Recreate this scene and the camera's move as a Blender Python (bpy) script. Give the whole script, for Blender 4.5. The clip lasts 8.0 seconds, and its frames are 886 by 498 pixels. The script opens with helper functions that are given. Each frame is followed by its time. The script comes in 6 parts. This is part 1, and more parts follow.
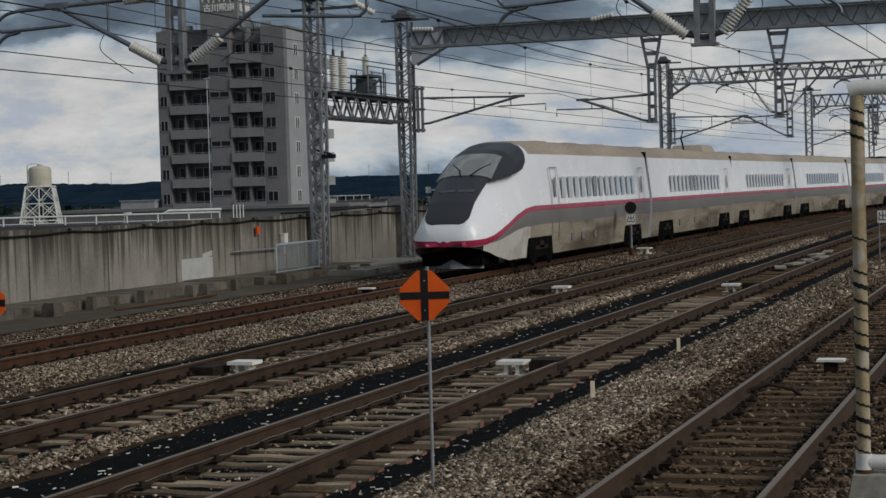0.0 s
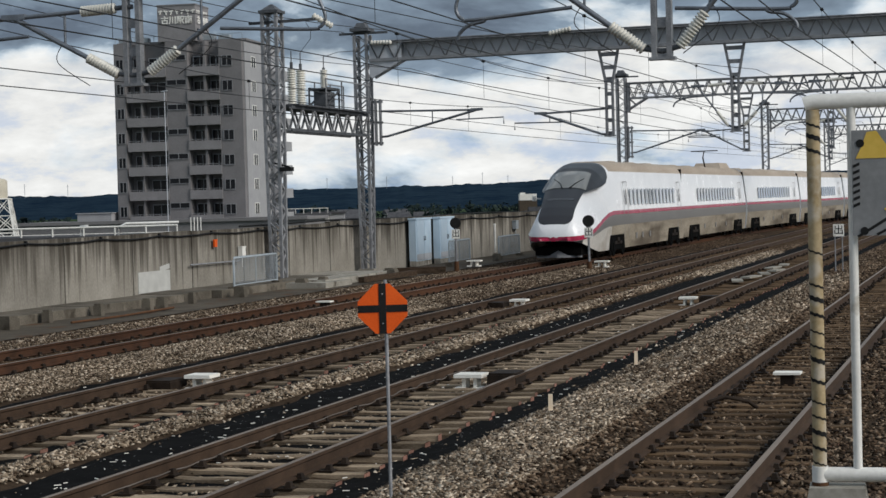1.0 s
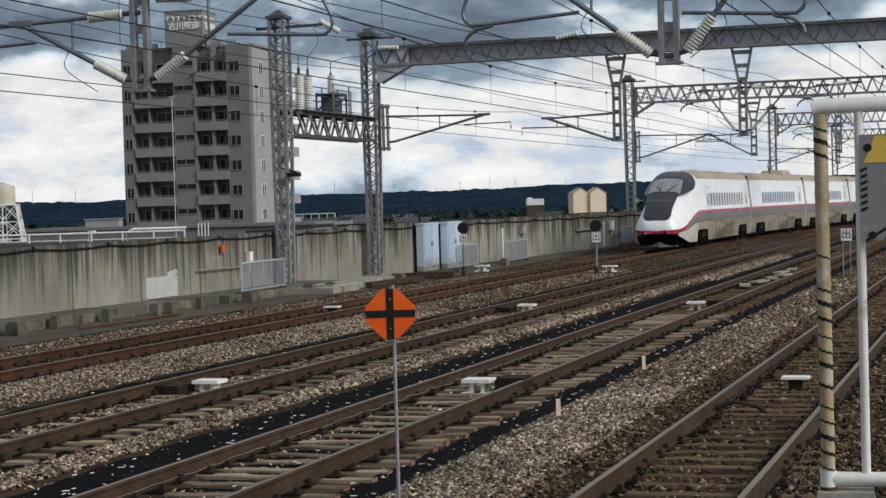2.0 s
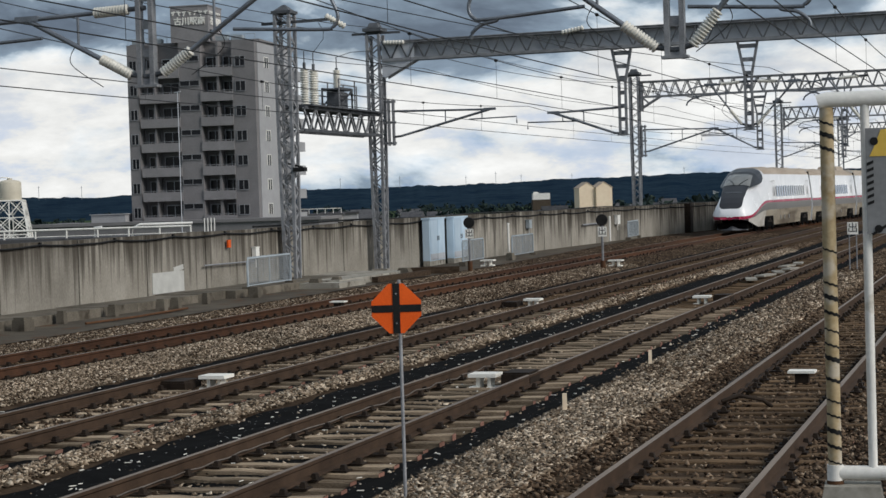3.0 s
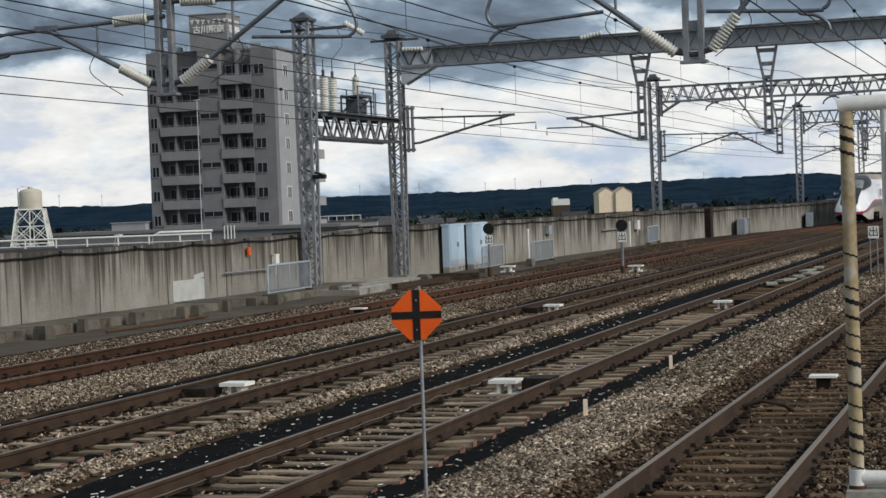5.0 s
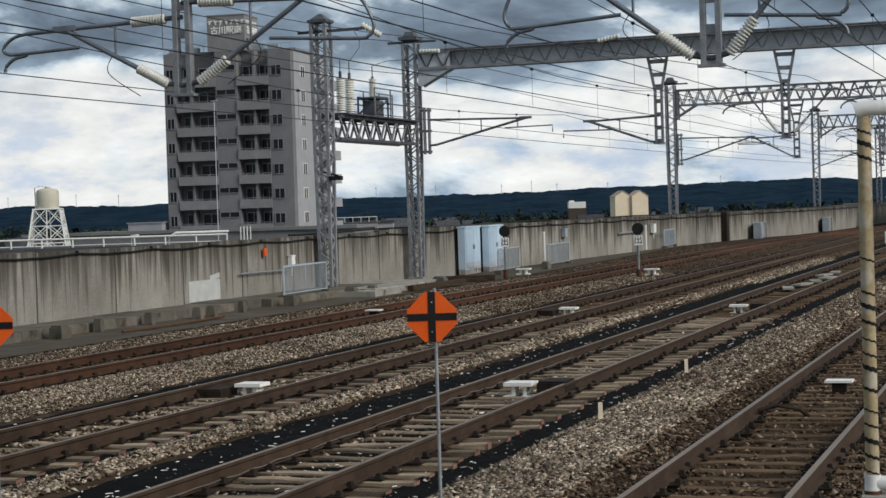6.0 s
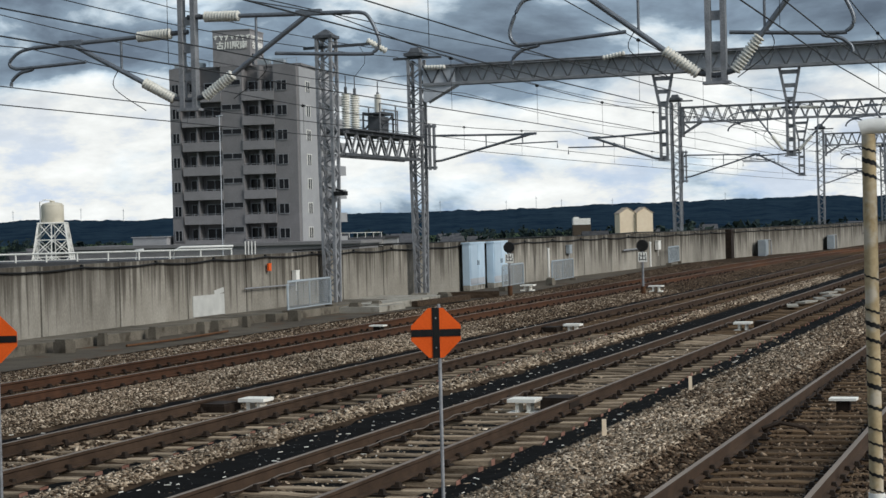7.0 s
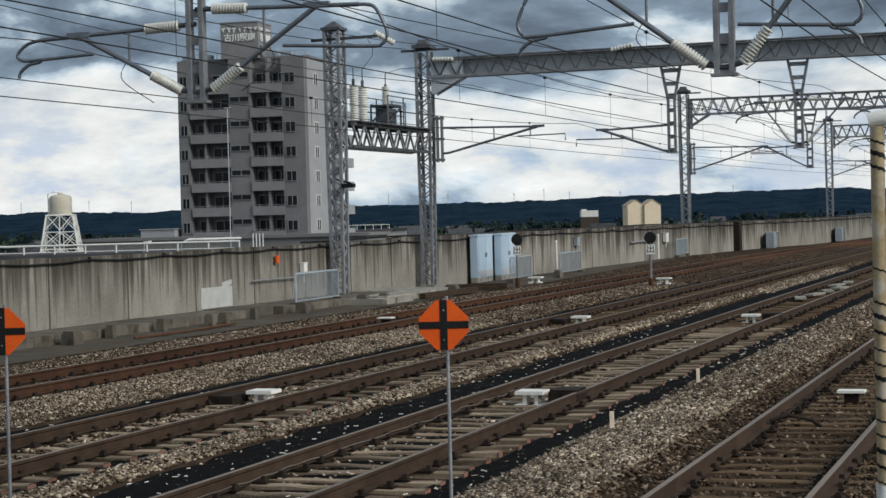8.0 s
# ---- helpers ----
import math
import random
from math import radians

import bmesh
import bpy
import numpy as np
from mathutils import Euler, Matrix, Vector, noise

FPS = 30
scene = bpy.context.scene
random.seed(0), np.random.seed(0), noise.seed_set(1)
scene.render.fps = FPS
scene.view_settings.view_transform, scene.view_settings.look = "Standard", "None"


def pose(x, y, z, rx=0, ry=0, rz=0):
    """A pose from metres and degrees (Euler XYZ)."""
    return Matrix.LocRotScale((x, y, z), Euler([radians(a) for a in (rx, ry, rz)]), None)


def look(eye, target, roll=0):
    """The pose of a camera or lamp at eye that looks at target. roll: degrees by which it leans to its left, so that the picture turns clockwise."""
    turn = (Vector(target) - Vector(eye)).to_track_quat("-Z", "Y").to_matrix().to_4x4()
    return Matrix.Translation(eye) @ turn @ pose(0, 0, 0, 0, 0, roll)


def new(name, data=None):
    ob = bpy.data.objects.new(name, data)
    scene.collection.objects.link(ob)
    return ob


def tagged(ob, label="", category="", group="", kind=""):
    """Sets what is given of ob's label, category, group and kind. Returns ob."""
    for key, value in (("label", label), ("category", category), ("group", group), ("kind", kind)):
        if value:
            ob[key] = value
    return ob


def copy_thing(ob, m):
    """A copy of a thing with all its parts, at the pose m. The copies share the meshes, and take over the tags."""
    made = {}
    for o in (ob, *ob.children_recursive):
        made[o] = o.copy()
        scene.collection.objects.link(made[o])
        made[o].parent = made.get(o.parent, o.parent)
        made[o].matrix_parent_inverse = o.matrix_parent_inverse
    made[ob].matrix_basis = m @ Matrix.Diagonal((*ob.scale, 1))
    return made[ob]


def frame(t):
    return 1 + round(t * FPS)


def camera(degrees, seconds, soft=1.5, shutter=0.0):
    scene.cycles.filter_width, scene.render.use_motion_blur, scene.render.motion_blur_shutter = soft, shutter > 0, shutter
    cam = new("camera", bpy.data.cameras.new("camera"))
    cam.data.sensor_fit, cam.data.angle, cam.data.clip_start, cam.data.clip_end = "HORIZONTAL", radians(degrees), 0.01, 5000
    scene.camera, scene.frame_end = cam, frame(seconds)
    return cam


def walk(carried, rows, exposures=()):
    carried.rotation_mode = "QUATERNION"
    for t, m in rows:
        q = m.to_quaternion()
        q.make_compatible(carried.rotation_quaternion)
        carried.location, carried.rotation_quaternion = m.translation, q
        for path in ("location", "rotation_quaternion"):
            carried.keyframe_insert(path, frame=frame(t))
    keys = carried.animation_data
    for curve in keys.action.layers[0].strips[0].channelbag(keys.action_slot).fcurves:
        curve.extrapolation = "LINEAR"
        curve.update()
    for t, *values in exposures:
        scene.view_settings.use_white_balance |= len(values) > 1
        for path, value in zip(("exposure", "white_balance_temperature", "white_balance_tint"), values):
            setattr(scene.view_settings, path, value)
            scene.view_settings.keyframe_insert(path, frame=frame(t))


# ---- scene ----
# the camera stands on the platform; it only turns
cam = camera(28.0, 8.0, soft=1.5)
EYE = Vector((0.0, 0.0, 2.7))
TURNS = [  # seconds, degrees to the left of the tracks, tilt, lean
    (0.0, 18.903, -1.966, -1.636),
    (0.5, 17.765, -1.788, -1.560),
    (1.0, 17.540, -1.580, -1.550),
    (1.2, 17.530, -1.465, -1.570),
    (2.3, 17.885, -1.411, -1.690),
    (2.5, 17.938, -1.464, -1.722),
    (3.0, 17.976, -1.578, -1.793),
    (3.5, 18.197, -1.667, -1.998),
    (4.0, 18.464, -1.649, -2.232),
    (4.5, 18.512, -1.545, -2.240),
    (4.7, 18.517, -1.436, -2.205),
    (6.0, 19.115, -1.266, -1.768),
    (6.5, 19.204, -1.039, -1.645),
    (7.0, 19.243, -0.751, -1.488),
    (7.5, 19.308, -0.840, -1.553),
    (8.0, 19.500, -0.997, -1.479),
]


def facing(turn, tilt):
    a, b = radians(turn), radians(tilt)
    return EYE + Vector((-math.sin(a) * math.cos(b), math.cos(a) * math.cos(b), math.sin(b)))


walk(cam, [(t, look(EYE, facing(turn, tilt), lean)) for t, turn, tilt, lean in TURNS],
     exposures=[(0.0, -0.46, 6400, 10), (0.5, -0.08, 6400, 10), (1.0, 0.18, 6420, 10), (2.5, 0.2, 6420, 10), (4.5, 0.2, 6420, 10),
                (6.0, 0.2, 6370, 9), (7.0, 0.30, 6330, 8), (7.5, 0.18, 6310, 8), (8.0, 0.17, 6310, 8)])

# ---- world, sun ----
world = bpy.data.worlds.new("sky")
scene.world = world
world.use_nodes = True
wn, wl = world.node_tree.nodes, world.node_tree.links
wn.clear()
SUN_TURN, SUN_HEIGHT = radians(105), radians(32)


def sky_world():
    out = wn.new("ShaderNodeOutputWorld")
    sky = wn.new("ShaderNodeTexSky")
    sky.sky_type, sky.sun_disc = "NISHITA", False
    sky.sun_elevation, sky.sun_rotation = SUN_HEIGHT, SUN_TURN
    coord = wn.new("ShaderNodeTexCoord")
    high = wn.new("ShaderNodeVectorMath")
    high.operation = "ADD"
    high.inputs[1].default_value = (0, 0, 0.45)
    wl.new(coord.outputs["Generated"], high.inputs[0])
    wl.new(high.outputs[0], sky.inputs["Vector"])
    sep = wn.new("ShaderNodeSeparateXYZ")
    wl.new(coord.outputs["Generated"], sep.inputs[0])
    # layered clouds: flat streaky cells, larger overhead
    stretch = wn.new("ShaderNodeMapping")
    stretch.inputs["Scale"].default_value = (1, 1, 2.6)
    stretch.inputs["Location"].default_value = (3.1, 0.4, 0.55)
    wl.new(coord.outputs["Generated"], stretch.inputs["Vector"])
    big = wn.new("ShaderNodeTexNoise")
    big.inputs["Scale"].default_value, big.inputs["Detail"].default_value = 8.5, 9
    big.inputs["Roughness"].default_value, big.inputs["Distortion"].default_value = 0.56, 0.25
    wl.new(stretch.outputs[0], big.inputs["Vector"])
    fine = wn.new("ShaderNodeTexNoise")
    fine.inputs["Scale"].default_value, fine.inputs["Detail"].default_value = 19.0, 8
    fine.inputs["Roughness"].default_value = 0.6
    wl.new(stretch.outputs[0], fine.inputs["Vector"])
    # cover grows with height above the horizon
    lift = wn.new("ShaderNodeMapRange")
    lift.inputs["From Min"].default_value, lift.inputs["From Max"].default_value = 0.046, 0.105
    lift.inputs["To Min"].default_value, lift.inputs["To Max"].default_value = -0.80, -0.38
    wl.new(sep.outputs["Z"], lift.inputs["Value"])
    add = wn.new("ShaderNodeMath")
    add.operation = "ADD"
    crisp = wn.new("ShaderNodeMath")
    crisp.operation = "MULTIPLY"
    crisp.inputs[1].default_value = 2.1
    wl.new(big.outputs["Fac"], crisp.inputs[0])
    wl.new(crisp.outputs[0], add.inputs[0])
    wl.new(lift.outputs[0], add.inputs[1])
    shade = wn.new("ShaderNodeValToRGB")
    e = shade.color_ramp.elements
    e[0].position, e[0].color = 0.32, (0.88, 0.88, 0.855, 1)
    e[1].position, e[1].color = 0.88, (0.145, 0.185, 0.24, 1)
    m = e.new(0.45)
    m.color = (0.73, 0.78, 0.81, 1)
    m = e.new(0.53)
    m.color = (0.545, 0.635, 0.71, 1)
    m = e.new(0.64)
    m.color = (0.262, 0.338, 0.42, 1)
    wl.new(add.outputs[0], shade.inputs[0])
    soft = wn.new("ShaderNodeMapRange")
    soft.inputs["From Min"].default_value, soft.inputs["From Max"].default_value = 0.3, 0.7
    soft.inputs["To Min"].default_value, soft.inputs["To Max"].default_value = 0.74, 1.14
    wl.new(fine.outputs["Fac"], soft.inputs["Value"])
    cloud = wn.new("ShaderNodeVectorMath")
    cloud.operation = "SCALE"
    wl.new(shade.outputs[0], cloud.inputs[0])
    wl.new(soft.outputs[0], cloud.inputs["Scale"])
    gap = wn.new("ShaderNodeValToRGB")
    e = gap.color_ramp.elements
    e[0].position, e[0].color = 0.41, (1, 1, 1, 1)
    e[1].position, e[1].color = 0.50, (0, 0, 0, 1)
    wl.new(fine.outputs["Fac"], gap.inputs[0])
    cut = wn.new("ShaderNodeMath")
    cut.operation = "MULTIPLY"
    cut.inputs[1].default_value = 0.3
    wl.new(gap.outputs[0], cut.inputs[0])
    blue = wn.new("ShaderNodeBackground")
    blue.inputs["Strength"].default_value = 0.26
    wl.new(sky.outputs[0], blue.inputs["Color"])
    grey = wn.new("ShaderNodeBackground")
    grey.inputs["Strength"].default_value = 0.87
    wl.new(cloud.outputs[0], grey.inputs["Color"])
    mix = wn.new("ShaderNodeMixShader")
    # the blue gaps open low above the horizon only
    low = wn.new("ShaderNodeMapRange")
    low.inputs["From Min"].default_value, low.inputs["From Max"].default_value = 0.085, 0.045
    wl.new(sep.outputs["Z"], low.inputs["Value"])
    thin = wn.new("ShaderNodeMath")
    thin.operation = "MULTIPLY"
    wl.new(cut.outputs[0], thin.inputs[0])
    wl.new(low.outputs[0], thin.inputs[1])
    wl.new(thin.outputs[0], mix.inputs[0])
    wl.new(grey.outputs[0], mix.inputs[1])
    wl.new(blue.outputs[0], mix.inputs[2])
    wl.new(mix.outputs[0], out.inputs["Surface"])


sky_world()
sun = new("sun", bpy.data.lights.new("sun", "SUN"))
sun.data.energy, sun.data.angle, sun.data.color = 2.12, radians(28), (1.0, 0.95, 0.88)
sun.matrix_world = look((66, -18, 43), (0, 0, 0))


# ---- materials ----
def rgb(c):
    return (c, c, c, 1) if isinstance(c, (int, float)) else (*c, 1)


def mat(name, a, b, scale=6.0, rough=0.7, metal=0.0, bump=0.0, fine=60.0, spread=0.12, stretch=(1, 1, 1), spots=None, world_space=False, spec=0.2):
    """Two colours mixed by coarse and fine noise; the noise also drives roughness and relief; each object differs a little."""
    m = bpy.data.materials.new(name)
    m.use_nodes = True
    n, l = m.node_tree.nodes, m.node_tree.links
    bsdf = n["Principled BSDF"]
    bsdf.inputs["Metallic"].default_value = metal
    bsdf.inputs["Specular IOR Level"].default_value = spec
    if world_space:
        geo = n.new("ShaderNodeNewGeometry")
        src = geo.outputs["Position"]
    else:
        src = n.new("ShaderNodeTexCoord").outputs["Object"]
    mp = n.new("ShaderNodeMapping")
    mp.inputs["Scale"].default_value = stretch
    l.new(src, mp.inputs["Vector"])
    info = n.new("ShaderNodeObjectInfo")
    wide = n.new("ShaderNodeTexNoise")
    wide.noise_dimensions = "4D"
    wide.inputs["Scale"].default_value, wide.inputs["Detail"].default_value = scale, 5
    l.new(mp.outputs[0], wide.inputs["Vector"])
    rnd = n.new("ShaderNodeMath")
    rnd.operation = "MULTIPLY"
    rnd.inputs[1].default_value = 37.0
    l.new(info.outputs["Random"], rnd.inputs[0])
    if not world_space:
        l.new(rnd.outputs[0], wide.inputs["W"])
    grain = n.new("ShaderNodeTexNoise")
    grain.inputs["Scale"].default_value, grain.inputs["Detail"].default_value = fine, 4
    l.new(mp.outputs[0], grain.inputs["Vector"])
    both = n.new("ShaderNodeMix")
    both.inputs[0].default_value = 0.4
    l.new(wide.outputs["Fac"], both.inputs["A"])
    l.new(grain.outputs["Fac"], both.inputs["B"])
    ramp = n.new("ShaderNodeValToRGB")
    ramp.color_ramp.elements[0].position, ramp.color_ramp.elements[0].color = 0.36, rgb(a)
    ramp.color_ramp.elements[1].position, ramp.color_ramp.elements[1].color = 0.64, rgb(b)
    l.new(both.outputs[0], ramp.inputs[0])
    hsv = n.new("ShaderNodeHueSaturation")
    mr = n.new("ShaderNodeMapRange")
    mr.inputs["To Min"].default_value, mr.inputs["To Max"].default_value = 1 - spread, 1 + spread
    l.new(info.outputs["Random"], mr.inputs["Value"])
    l.new(mr.outputs[0], hsv.inputs["Value"])
    l.new(ramp.outputs[0], hsv.inputs["Color"])
    colour = hsv.outputs[0]
    if spots:
        sc, lo, hi, tint = spots
        st = n.new("ShaderNodeTexNoise")
        st.inputs["Scale"].default_value, st.inputs["Detail"].default_value = sc, 6
        l.new(mp.outputs[0], st.inputs["Vector"])
        sr = n.new("ShaderNodeMapRange")
        sr.inputs["From Min"].default_value, sr.inputs["From Max"].default_value = lo, hi
        l.new(st.outputs["Fac"], sr.inputs["Value"])
        mx = n.new("ShaderNodeMix")
        mx.data_type = "RGBA"
        l.new(sr.outputs[0], mx.inputs[0])
        l.new(colour, mx.inputs["A"])
        mx.inputs["B"].default_value = rgb(tint)
        colour = mx.outputs["Result"]
    l.new(colour, bsdf.inputs["Base Color"])
    rr = n.new("ShaderNodeMapRange")
    rr.inputs["To Min"].default_value, rr.inputs["To Max"].default_value = max(0.02, rough - 0.12), min(1, rough + 0.12)
    l.new(both.outputs[0], rr.inputs["Value"])
    l.new(rr.outputs[0], bsdf.inputs["Roughness"])
    if bump:
        bp = n.new("ShaderNodeBump")
        bp.inputs["Strength"].default_value, bp.inputs["Distance"].default_value = 0.6, bump
        l.new(both.outputs[0], bp.inputs["Height"])
        l.new(bp.outputs[0], bsdf.inputs["Normal"])
    return m


def island_mat(name, stops, rough=0.85, bump=0.004):
    """A heap of loose pieces: each piece takes its own colour from the stops."""
    m = bpy.data.materials.new(name)
    m.use_nodes = True
    n, l = m.node_tree.nodes, m.node_tree.links
    bsdf = n["Principled BSDF"]
    geo = n.new("ShaderNodeNewGeometry")
    ramp = n.new("ShaderNodeValToRGB")
    e = ramp.color_ramp.elements
    e[0].position, e[0].color = 0.0, rgb(stops[0])
    e[1].position, e[1].color = 1.0, rgb(stops[-1])
    for i, c in enumerate(stops[1:-1]):
        e.new((i + 1) / (len(stops) - 1)).color = rgb(c)
    l.new(geo.outputs["Random Per Island"], ramp.inputs[0])
    tex = n.new("ShaderNodeTexNoise")
    tex.inputs["Scale"].default_value, tex.inputs["Detail"].default_value = 0.45, 5
    l.new(geo.outputs["Position"], tex.inputs["Vector"])
    mr = n.new("ShaderNodeMapRange")
    mr.inputs["From Min"].default_value, mr.inputs["From Max"].default_value = 0.3, 0.7
    mr.inputs["To Min"].default_value, mr.inputs["To Max"].default_value = 0.7, 1.25
    l.new(tex.outputs["Fac"], mr.inputs["Value"])
    hsv = n.new("ShaderNodeHueSaturation")
    l.new(mr.outputs[0], hsv.inputs["Value"])
    l.new(ramp.outputs[0], hsv.inputs["Color"])
    l.new(hsv.outputs[0], bsdf.inputs["Base Color"])
    bsdf.inputs["Roughness"].default_value = rough
    bsdf.inputs["Specular IOR Level"].default_value = 0.12
    return m


def gloss(name, c, rough=0.1, metal=0.0, coat=0.0, spec=0.5):
    m = bpy.data.materials.new(name)
    m.use_nodes = True
    b = m.node_tree.nodes["Principled BSDF"]
    b.inputs["Base Color"].default_value = rgb(c)
    b.inputs["Roughness"].default_value, b.inputs["Metallic"].default_value = rough, metal
    b.inputs["Coat Weight"].default_value = coat
    b.inputs["Specular IOR Level"].default_value = spec
    return m


def wall_mat(name, a, b, streak, dark):
    """Concrete with dirt drips that start at the top edge and thin out downwards."""
    m = mat(name, a, b, 0.9, 0.9, 0, 0.004, 22, 0.10, stretch=(1, 1, 0.55))
    n, l = m.node_tree.nodes, m.node_tree.links
    bsdf = n["Principled BSDF"]
    colour = bsdf.inputs["Base Color"].links[0].from_socket
    place = n.new("ShaderNodeNewGeometry").outputs["Position"]
    sep = n.new("ShaderNodeSeparateXYZ")
    l.new(place, sep.inputs[0])
    for size, run_, lean, lo, hi, most in ((streak, 0.08, 0.16, 0.66, 0.86, 0.85), (streak * 2.6, 0.03, 0.10, 0.60, 0.72, 0.7), (0.5, 0.8, 0.0, 0.50, 0.75, 0.3)):
        mp = n.new("ShaderNodeMapping")
        mp.inputs["Scale"].default_value = (1.0, 1.0, run_)
        l.new(place, mp.inputs["Vector"])
        tx = n.new("ShaderNodeTexNoise")
        tx.inputs["Scale"].default_value, tx.inputs["Detail"].default_value = size, 4
        tx.inputs["Roughness"].default_value = 0.6
        l.new(mp.outputs[0], tx.inputs["Vector"])
        high = n.new("ShaderNodeMath")
        high.operation = "MULTIPLY_ADD"
        l.new(sep.outputs["Z"], high.inputs[0])
        high.inputs[1].default_value = lean
        l.new(tx.outputs["Fac"], high.inputs[2])
        mr = n.new("ShaderNodeMapRange")
        mr.inputs["From Min"].default_value, mr.inputs["From Max"].default_value = lo, hi
        mr.inputs["To Max"].default_value = most
        l.new(high.outputs[0], mr.inputs["Value"])
        mx = n.new("ShaderNodeMix")
        mx.data_type = "RGBA"
        l.new(mr.outputs[0], mx.inputs[0])
        l.new(colour, mx.inputs["A"])
        mx.inputs["B"].default_value = rgb(dark)
        colour = mx.outputs["Result"]
    l.new(colour, bsdf.inputs["Base Color"])
    return m


BALLAST = mat("ballast_bed", (0.03, 0.02, 0.013), (0.082, 0.058, 0.040), 3.0, 0.95, 0, 0.02, 24, 0.0, world_space=True, spec=0.03)
STONE_GREY = island_mat("ballast_grey", [(0.013, 0.009, 0.006), (0.13, 0.097, 0.067), (0.26, 0.202, 0.143), (0.39, 0.31, 0.228), (0.76, 0.64, 0.50)])
STONE_RUST = island_mat("ballast_rusty", [(0.009, 0.0055, 0.0035), (0.056, 0.036, 0.023), (0.104, 0.070, 0.046), (0.158, 0.110, 0.074), (0.34, 0.26, 0.185)])
BLACK_MAT = mat("black_mat", 0.004, 0.011, 5, 0.9, 0, 0.004, 50, 0.05, spots=(16, 0.69, 0.72, 0.35), spec=0.03)
RAIL_SIDE = mat("rail_rust", (0.036, 0.0225, 0.0145), (0.084, 0.053, 0.035), 3, 0.75, 0.1, 0.001, 60, 0.05)
RAIL_RED = mat("rail_rust_red", (0.042, 0.022, 0.013), (0.095, 0.045, 0.025), 3, 0.75, 0.1, 0.001, 60, 0.05, spots=(0.05, 0.50, 0.62, (0.125, 0.054, 0.024)))
RAIL_TOP = mat("rail_head", (0.16, 0.122, 0.095), (0.29, 0.23, 0.182), 2, 0.5, 0.12, 0, 60, 0.05, stretch=(4, 0.1, 4))
SLEEPER = mat("sleeper_wood", (0.078, 0.054, 0.035), (0.40, 0.315, 0.225), 2.0, 0.85, 0, 0.006, 40, 0.4, stretch=(0.6, 5, 5), spec=0.1)
SLEEPER_BROWN = mat("sleeper_brown", (0.052, 0.034, 0.021), (0.18, 0.12, 0.072), 2.5, 0.88, 0, 0.006, 40, 0.3, stretch=(0.6, 5, 5), spec=0.1)
SLEEPER_END = mat("sleeper_end", (0.16, 0.075, 0.055), (0.30, 0.17, 0.13), 8, 0.9, 0, 0.002, 60, 0.3)
IRON = mat("dark_iron", (0.014, 0.010, 0.008), (0.04, 0.028, 0.02), 9, 0.75, 0.3, 0.002, 70, 0.1)
CONCRETE = mat("concrete", (0.24, 0.225, 0.19), (0.42, 0.395, 0.345), 1.5, 0.9, 0, 0.003, 30, 0.12, spots=(2.5, 0.55, 0.7, (0.10, 0.085, 0.066)))
DARK_CONCRETE = mat("damp_concrete", (0.075, 0.064, 0.05), (0.17, 0.148, 0.118), 1.5, 0.9, 0, 0.003, 30, 0.15)
WALL = wall_mat("streaked_concrete", (0.215, 0.198, 0.167), (0.36, 0.336, 0.293), 1.7, (0.05, 0.042, 0.033))
PATCH = mat("pale_patch", (0.42, 0.42, 0.40), (0.55, 0.55, 0.52), 3, 0.9, 0, 0.002, 40)
STEEL = mat("galvanised_steel", (0.165, 0.17, 0.18), (0.33, 0.335, 0.35), 4, 0.55, 0.15, 0.0, 40, 0.1)
DARK_STEEL = mat("weathered_steel", (0.062, 0.066, 0.074), (0.13, 0.137, 0.148), 4, 0.6, 0.2, 0.0, 40, 0.1)
TUBE = mat("grey_tube", (0.135, 0.147, 0.165), (0.24, 0.258, 0.285), 3, 0.45, 0.6, 0.0, 40, 0.1)
WIRE = mat("wire", (0.025, 0.026, 0.028), (0.06, 0.06, 0.06), 3, 0.5, 0.6, 0, 30, 0.1)
PORCELAIN = mat("porcelain", (0.64, 0.62, 0.55), (0.80, 0.78, 0.72), 5, 0.3, 0, 0, 50, 0.05)
BLACK = mat("black_paint", 0.007, 0.016, 5, 0.55, 0, 0, 40, 0.05)
WHITE = mat("white_paint", (0.70, 0.685, 0.645), (0.86, 0.845, 0.80), 2, 0.5, 0, 0, 40, 0.05, spots=(6, 0.62, 0.72, (0.45, 0.42, 0.36)))
TRAY_WHITE = mat("tray_white", (0.86, 0.83, 0.75), (0.93, 0.90, 0.83), 3, 0.45, 0, 0, 40, 0.03)
CABLE_GREY = mat("cable_grey", (0.10, 0.085, 0.072), (0.19, 0.165, 0.145), 3, 0.6, 0, 0, 30, 0.1)
ORANGE = mat("orange_paint", (0.66, 0.088, 0.009), (0.78, 0.118, 0.015), 4, 0.5, 0, 0, 60, 0.03)
YELLOW = mat("worn_yellow", (0.30, 0.225, 0.12), (0.46, 0.365, 0.225), 9, 0.78, 0, 0.001, 50, 0.03, spots=(7, 0.50, 0.62, (0.48, 0.42, 0.33)))
PALE_BLUE = mat("pale_blue_paint", (0.45, 0.58, 0.70), (0.55, 0.67, 0.77), 2, 0.45, 0, 0, 40)
GREY_PAINT = mat("grey_paint", (0.27, 0.31, 0.34), (0.38, 0.42, 0.45), 3, 0.55, 0.1, 0, 40)
OLD_TIMBER = mat("old_timber", (0.028, 0.019, 0.013), (0.10, 0.07, 0.048), 2.5, 0.9, 0, 0.006, 40, 0.3, stretch=(0.6, 5, 5), spec=0.1)
